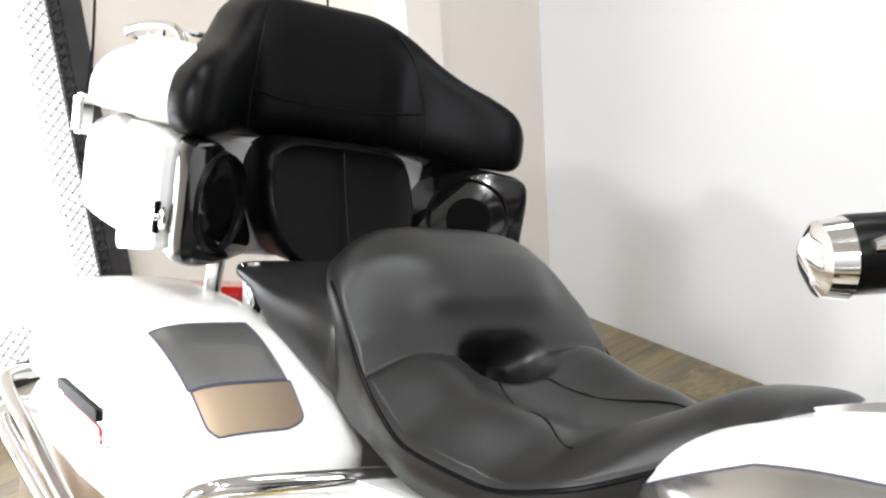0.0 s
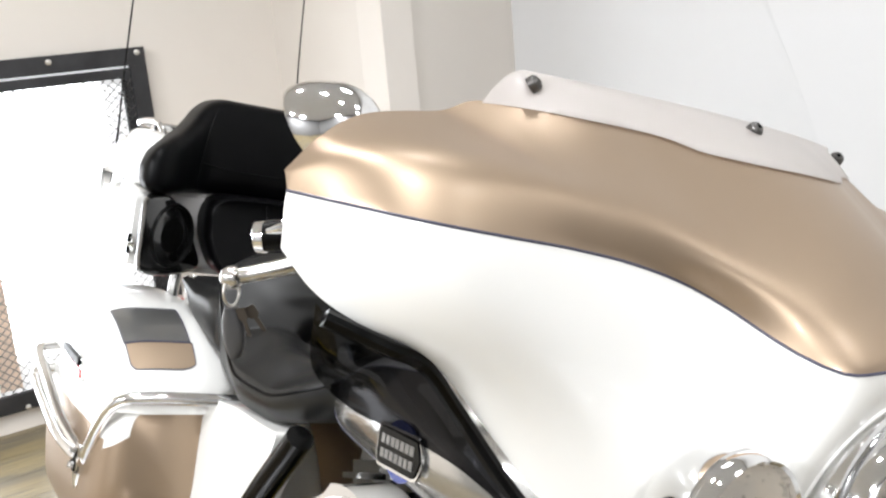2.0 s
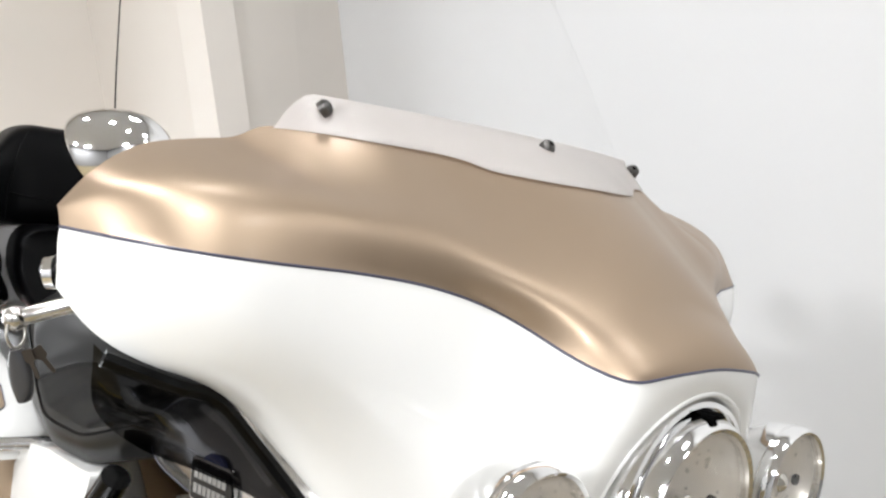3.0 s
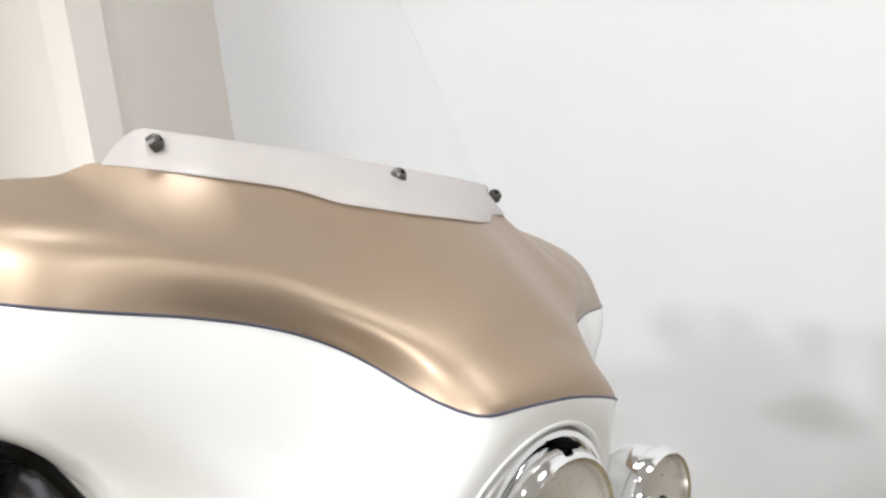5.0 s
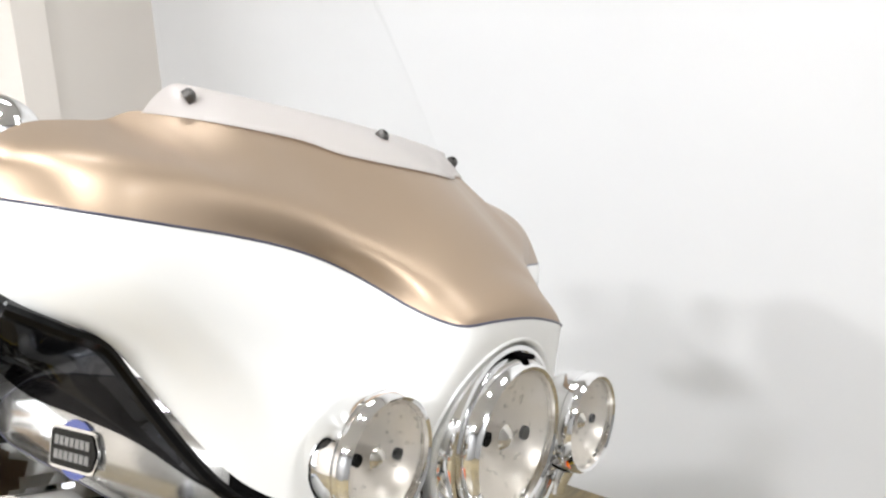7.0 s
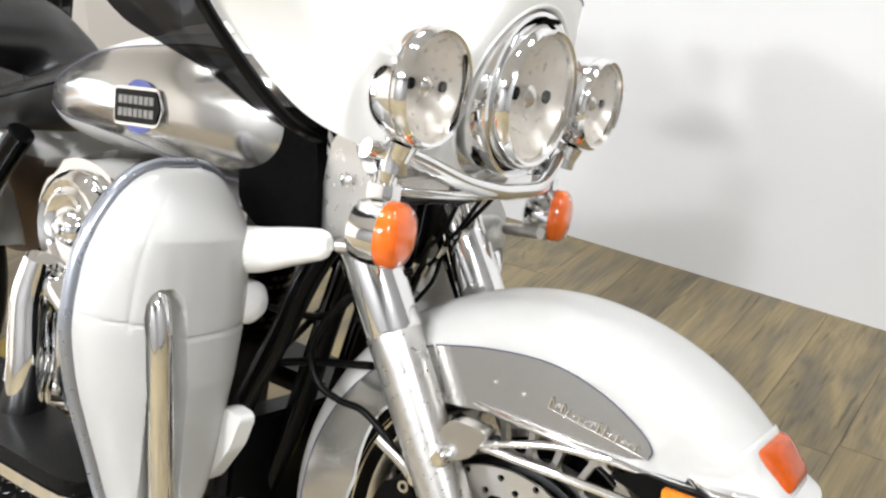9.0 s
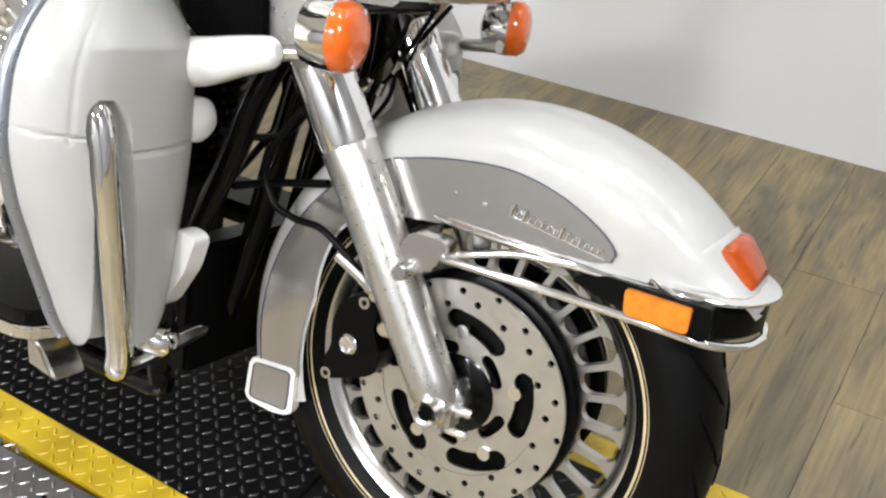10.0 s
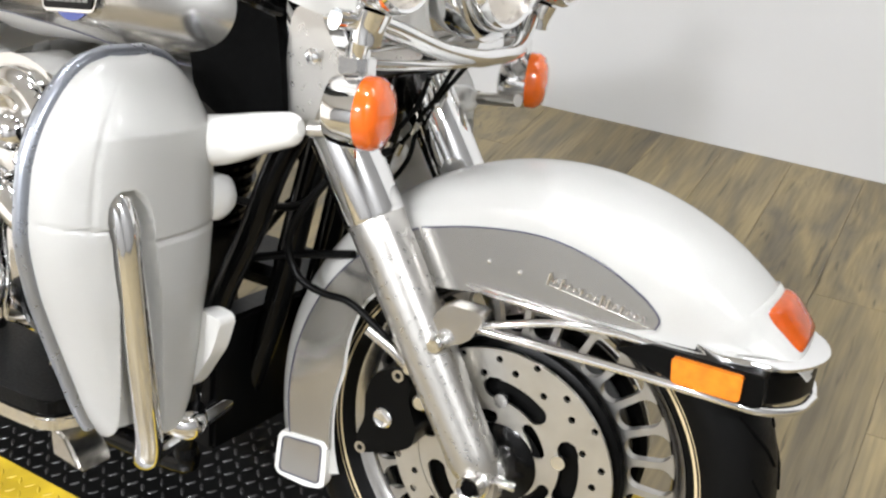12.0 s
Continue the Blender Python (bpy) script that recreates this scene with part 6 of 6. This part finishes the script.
# ---- platform: black tread plate between yellow edges, and the steel turntable ----
def tread_field(name, inside, x0, x1, y0, y1, z, mat, parent, near=lambda x, y: False):
    """Raised lozenges over a stretch of plate, in alternating directions: the near ones single, the rest joined."""
    pitch, single = 0.0225, []
    verts, faces = [], []
    l, w, h = 0.0105, 0.0029, 0.0015
    base = [(-l, 0), (-l * 0.45, -w), (l * 0.45, -w), (l, 0), (l * 0.45, w), (-l * 0.45, w)]
    nx, ny = int((x1 - x0) / pitch), int((y1 - y0) / pitch)
    for i in range(nx):
        for j in range(ny):
            cx, cy = x0 + (i + 0.5) * pitch, y0 + (j + 0.5) * pitch
            if not inside(cx, cy):
                continue
            a = radians(45 if (i + j) % 2 else -45)
            if near(cx, cy) and len(single) < 300:
                single.append((cx, cy, a))
                continue
            c, s = math.cos(a), math.sin(a)
            n = len(verts)
            for k, hh in ((1.0, -0.0004), (0.62, h)):
                for u, v in base:
                    u, v = u * k, v * (k if hh < 0 else 0.45)
                    verts.append((cx + c * u - s * v, cy + s * u + c * v, z + hh))
            faces.append(tuple(n + 6 + q for q in range(6)))
            for q in range(6):
                faces.append((n + q, n + (q + 1) % 6, n + 6 + (q + 1) % 6, n + 6 + q))
    one = bpy.data.meshes.new("tread_ridge")
    one.from_pydata([(u * k, v * (k if hh < 0 else 0.45), hh) for k, hh in ((1.0, -0.0004), (0.62, h)) for u, v in base], [], [tuple(range(6, 12))] + [(q, (q + 1) % 6, 6 + (q + 1) % 6, 6 + q) for q in range(6)])
    one.materials.append(mat)
    for cx, cy, a in single:
        part("tread_ridge", one, None, parent).matrix_basis = Matrix.Translation((cx, cy, z)) @ Matrix.Rotation(a, 4, "Z")
    me = bpy.data.meshes.new(name)
    me.from_pydata(verts, [], faces)
    me.materials.append(mat)
    ob = part(name, me, None, parent)
    return tagged(ob, kind="stuff")


PLATE_B = material("worn_black_tread_plate", (0.004, 0.004, 0.004), 0.36, spread=0.35, scale=9, bump=0.0003, fine=70, **{"Specular IOR Level": 0.15})
BARE = material("worn_plate_ridges", (0.045, 0.045, 0.045), 0.30, metal=0.6, spread=0.35, scale=7)
YELLOW = material("yellow_safety_paint", (0.48, 0.335, 0.018), 0.42, spread=0.30, scale=11, bump=0.0003, fine=70)
PLATE_S = material("steel_tread_plate", (0.38, 0.38, 0.38), 0.34, metal=0.9, spread=0.16, scale=8, bump=0.0003, fine=80)


def edge_y(x):
    """The inner side of the near yellow stripe."""
    return -0.082 - 0.0415 * (x + 0.275)


X0, X1, SEAM = -1.62, 0.325, -0.273
plat = thing("turntable_platform", "black tread-plate platform with yellow painted edges", "platform")
for a, b in ((SEAM + 0.003, X1), (X0, SEAM - 0.003)):
    y = lambda x: edge_y(x)
    part("tread_plate", prism([(a, y(a)), (b, y(b)), (b, 0.290), (a, 0.300)], FLOOR_Z + 0.0, 0.0, "z", 0.001), PLATE_B, plat, "black painted tread plate", smooth=0)
    part("yellow_edge", prism([(a, y(a) - 0.069), (b, y(b) - 0.069), (b, y(b) - 0.0004), (a, y(a) - 0.0004)], FLOOR_Z, 0.0, "z", 0.001), YELLOW, plat, "yellow painted edge", smooth=0)
    part("yellow_edge", prism([(a, 0.3004), (b, 0.2904), (b, 0.362), (a, 0.372)], FLOOR_Z, 0.0, "z", 0.001), YELLOW, plat, "yellow painted edge", smooth=0)
ins_b = lambda x, y: edge_y(x) + 0.006 < y < 0.288 and abs(x - SEAM) > 0.010 and x < X1 - 0.01
ins_y = lambda x, y: (edge_y(x) - 0.062 < y < edge_y(x) - 0.006 or 0.306 < y < 0.358) and abs(x - SEAM) > 0.012 and x < X1 - 0.01
tread_field("tread_pattern", ins_b, -1.61, X1, -0.10, 0.30, 0.0, BARE, plat, lambda x, y: x > -0.45 and y < 0.25)
tread_field("tread_pattern", ins_y, -1.61, X1, -0.16, 0.37, 0.0, YELLOW, plat, lambda x, y: x > -0.9)
part("seam_filler", box(SEAM - 0.0028, edge_y(SEAM) - 0.066, FLOOR_Z, SEAM + 0.0028, 0.36, -0.004), DARK, plat, "", smooth=0)
part("front_lip", box(X1, edge_y(X1) - 0.066, FLOOR_Z, X1 + 0.004, 0.36, -0.002), STEEL, plat, "", smooth=0)

# the steel half disc beside it: a circle cut off by the yellow edge
CX, CY, RAD = -1.02, -0.150, 0.70
arc = [(CX + RAD * math.cos(t), CY + RAD * math.sin(t)) for t in np.linspace(0, -math.pi, 60)]
arc = [(x, min(y, edge_y(x) - 0.0705)) for x, y in arc]
disc = thing("turntable_disc", "round steel tread-plate turntable leaf beside the platform", "turntable")
part("disc_plate", prism(arc, -0.004, 0.0, "z"), PLATE_S, disc, "steel tread plate", smooth=0)
part("disc_rim", prism([(CX + (x - CX) * 0.996, y) for x, y in arc], FLOOR_Z, -0.0042, "z"), PLATE_S, disc, "", smooth=30)
tread_field("tread_pattern", lambda x, y: y < edge_y(x) - 0.078 and (x - CX) ** 2 + (y - CY) ** 2 < (RAD - 0.012) ** 2, CX - RAD, CX + RAD, CY - RAD, CY + 0.1, 0.0, PLATE_S, disc, lambda x, y: x > -0.75)
for x, y in ((-0.52, -0.205), (-0.405, -0.190), (-0.62, -0.19), (-0.80, -0.36)):
    part("plate_screw", lathe([(-0.001, 0), (-0.001, 0.005), (0.0012, 0.004), (0.0012, 0)], 10, Matrix.Translation((x, y, 0.0)) @ Matrix.Rotation(radians(-90), 4, "Y")), DARK, disc)

# ---- floor planks ----
def wood():
    m = bpy.data.materials.new("worn_plank")
    m.use_nodes = True
    nt = m.node_tree
    b = nt.nodes["Principled BSDF"]
    N = nt.nodes.new
    co, info = N("ShaderNodeTexCoord"), N("ShaderNodeObjectInfo")
    add = N("ShaderNodeVectorMath")
    add.operation = "ADD"
    sc = N("ShaderNodeVectorMath")
    sc.operation = "SCALE"
    sc.inputs["Scale"].default_value = 37.0
    comb = N("ShaderNodeCombineXYZ")
    for k in ("X", "Y", "Z"):
        nt.links.new(info.outputs["Random"], comb.inputs[k])
    nt.links.new(comb.outputs[0], sc.inputs[0])
    nt.links.new(co.outputs["Object"], add.inputs[0])
    nt.links.new(sc.outputs[0], add.inputs[1])

    def noise(sx, sy, detail=4, bend=0.0):
        mp, n = N("ShaderNodeMapping"), N("ShaderNodeTexNoise")
        mp.inputs["Scale"].default_value = (sx, sy, 1.0)
        n.inputs["Scale"].default_value, n.inputs["Detail"].default_value, n.inputs["Distortion"].default_value = 1.0, detail, bend
        nt.links.new(add.outputs[0], mp.inputs["Vector"])
        nt.links.new(mp.outputs[0], n.inputs["Vector"])
        return n.outputs["Fac"]

    def span(value, a, c, lo, hi):
        r = N("ShaderNodeMapRange")
        for key, v in (("From Min", a), ("From Max", c), ("To Min", lo), ("To Max", hi)):
            r.inputs[key].default_value = v
        nt.links.new(value, r.inputs["Value"])
        return r.outputs["Result"]

    def times(p, q):
        k = N("ShaderNodeMath")
        k.operation = "MULTIPLY"
        nt.links.new(p, k.inputs[0])
        nt.links.new(q, k.inputs[1])
        return k.outputs[0]

    # tan boards with weathered grey patches that run with the grain
    mix = N("ShaderNodeMixRGB")
    mix.inputs[1].default_value, mix.inputs[2].default_value = (0.222, 0.173, 0.087, 1), (0.107, 0.090, 0.061, 1)
    nt.links.new(span(noise(2.5, 17.0, 6, 0.7), 0.36, 0.70, 0.0, 1.0), mix.inputs[0])
    grain = span(noise(6.0, 120.0, 3), 0.3, 0.7, 0.76, 1.14)
    broad = span(noise(1.2, 4.0, 2), 0.3, 0.7, 0.82, 1.11)
    crack = span(noise(5.0, 70.0, 2, 0.4), 0.63, 0.72, 1.0, 0.50)
    mp3, vor = N("ShaderNodeMapping"), N("ShaderNodeTexVoronoi")
    mp3.inputs["Scale"].default_value = (3.0, 5.0, 1.0)
    vor.inputs["Scale"].default_value = 1.0
    nt.links.new(add.outputs[0], mp3.inputs["Vector"])
    nt.links.new(mp3.outputs[0], vor.inputs["Vector"])
    knot = span(vor.outputs["Distance"], 0.025, 0.055, 0.50, 1.0)
    tone = span(info.outputs["Random"], 0.0, 1.0, 0.92, 1.06)
    fac = times(times(times(grain, broad), times(crack, knot)), tone)
    mul = N("ShaderNodeVectorMath")
    mul.operation = "SCALE"
    nt.links.new(mix.outputs[0], mul.inputs[0])
    nt.links.new(fac, mul.inputs["Scale"])
    nt.links.new(mul.outputs["Vector"], b.inputs["Base Color"])
    b.inputs["Roughness"].default_value = 0.34
    bp = N("ShaderNodeBump")
    bp.inputs["Distance"].default_value = 0.0006
    nt.links.new(fac, bp.inputs["Height"])
    nt.links.new(bp.outputs["Normal"], b.inputs["Normal"])
    return m


WOOD = wood()


def planks(direction, width, length):
    """Planks laid at an angle over the room; each is its own piece, on shared meshes."""
    c, s = math.cos(direction), math.sin(direction)
    bm = box(0, 0, -0.006, length - 0.0007, width - 0.0007, 0.0, 0.0006)
    me = link_mesh("plank", bm, WOOD, 0)
    rng = random.Random(4)
    count = 0
    for j in range(-40, 41):
        shift = rng.random() * length
        for i in range(-8, 9):
            u, v = i * length + shift, j * width
            x, y = c * u - s * v, s * u + c * v
            mx, my = x + c * length / 2, y + s * length / 2
            if not -3.36 < mx < 2.62:
                continue
            far = 1.30 if mx < -2.5 else 1.36 + (2.6 - mx) * 0.1022 + 0.06
            u0, u1 = max(u, (-4.39 - c * v) / s), min(u + length, (far - c * v) / s)
            if u1 - u0 < 0.05:
                continue
            ob = part("plank", me, None, floor_slab)
            ob.matrix_basis = Matrix.Translation((c * u0 - s * v, s * u0 + c * v, FLOOR_Z)) @ Matrix.Rotation(direction, 4, "Z") @ Matrix.Diagonal(((u1 - u0) / length, 1, 1, 1))
            count += 1
    return count


planks(radians(88.0), 0.180, 1.21)

# ---- window with its iron frame and mesh guard ----
WX = -3.28
win = tagged(new("window_1"), "bright window behind a black iron frame with expanded metal mesh", "window", kind="structure")
GLOW = bpy.data.materials.new("bright_daylight")
GLOW.use_nodes = True
_n = GLOW.node_tree.nodes
_e = _n.new("ShaderNodeEmission")
_e.inputs["Color"].default_value, _e.inputs["Strength"].default_value = (0.93, 0.96, 1.0, 1), 8.0
GLOW.node_tree.links.new(_e.outputs[0], _n["Material Output"].inputs["Surface"])
Y0, Y1, Z0, Z1 = -1.15, 0.705, 0.052, 1.278
part("daylight_pane", box(WX + 0.002, Y0 + 0.06, 0.225, WX + 0.006, 0.53, 1.17), GLOW, win, "blown-out daylight", smooth=0)
JAMB = material("daylit_glass_edge", (0.8, 0.8, 0.8), 0.5, emit=(0.95, 0.97, 1.0), **{"Emission Strength": 0.72})
part("window_glass_edge", box(WX + 0.0005, Y0 + 0.03, Z0 + 0.03, WX + 0.0018, Y1 - 0.03, Z1 - 0.03), JAMB, win, "pale daylight at the rim of the window", smooth=0)
fr = new("guard_frame")
fr.parent = win
for nm, b in (("frame_bar", (WX + 0.012, Y0, Z1 - 0.062, WX + 0.034, Y1, Z1)), ("frame_bar", (WX + 0.012, Y0, Z0, WX + 0.034, Y1, Z0 + 0.066)), ("frame_bar", (WX + 0.012, Y1 - 0.062, Z0 + 0.066, WX + 0.034, Y1, Z1 - 0.062)), ("frame_bar", (WX + 0.012, Y0, Z0 + 0.066, WX + 0.034, Y0 + 0.062, Z1 - 0.062))):
    part(nm, box(*b, 0.002), IRON, win, "black iron frame bar", smooth=0)
bpy.data.objects.remove(fr)
for nm, b in (("inner_frame", (WX + 0.008, Y0 + 0.05, Z1 - 0.105, WX + 0.030, Y1 - 0.062, Z1 - 0.070)), ("inner_frame", (WX + 0.008, Y1 - 0.095, Z0 + 0.07, WX + 0.028, Y1 - 0.064, Z1 - 0.07))):
    part(nm, box(*b, 0.002), IRON, win, "", smooth=0)
part("mullion", box(WX + 0.006, 0.010, 0.13, WX + 0.011, 0.086, 1.19), MULL, win, "orange timber mullion", smooth=0)
for y, z in ((0.676, 1.260), (0.366, 1.256), (0.066, 1.252), (-0.235, 1.252), (-0.54, 1.252), (0.085, 0.062), (-0.212, 0.066), (-0.51, 0.068), (0.39, 0.062), (0.676, 0.070), (0.676, 0.66)):
    part("frame_bolt", lathe([(0, 0), (0, 0.010), (0.004, 0.010), (0.007, 0.006), (0.007, 0)], 12, Matrix.Translation((WX + 0.034, y, z))), STEEL, win)
# expanded metal: staggered diamonds of thin strands
verts, faces = [], []
pw, ph, th = 0.034, 0.0155, 0.0020
x = WX + 0.026
ny, nz = int((Y1 - Y0 - 0.12) / pw), int((Z1 - Z0 - 0.13) / ph)
for j in range(nz):
    for i in range(ny):
        cy = Y0 + 0.06 + (i + (0.5 if j % 2 else 0)) * pw
        cz = Z0 + 0.062 + j * ph
        for sgn in (-1, 1):
            n = len(verts)
            ya, za, yb, zb = cy, cz, cy + sgn * pw / 2, cz + ph
            verts += [(x, ya, za - th), (x, ya, za + th), (x, yb, zb + th), (x, yb, zb - th), (x + 0.002, ya, za - th), (x + 0.002, ya, za + th), (x + 0.002, yb, zb + th), (x + 0.002, yb, zb - th)]
            faces += [(n, n + 1, n + 2, n + 3), (n + 4, n + 5, n + 6, n + 7), (n + 1, n + 2, n + 6, n + 5), (n, n + 3, n + 7, n + 4)]
me = bpy.data.meshes.new("mesh_guard")
me.from_pydata(verts, [], faces)
me.materials.append(MESH)
tagged(part("mesh_guard", me, None, win, "expanded metal mesh"), kind="stuff")
part("wall_stain", prism(round_poly([(-0.24, -0.018), (-0.195, -0.010), (-0.20, 0.030), (-0.225, 0.038), (-0.245, 0.018)], 0.006), WX + 0.0005, WX + 0.002, "x"), STAIN, win, "", smooth=0)
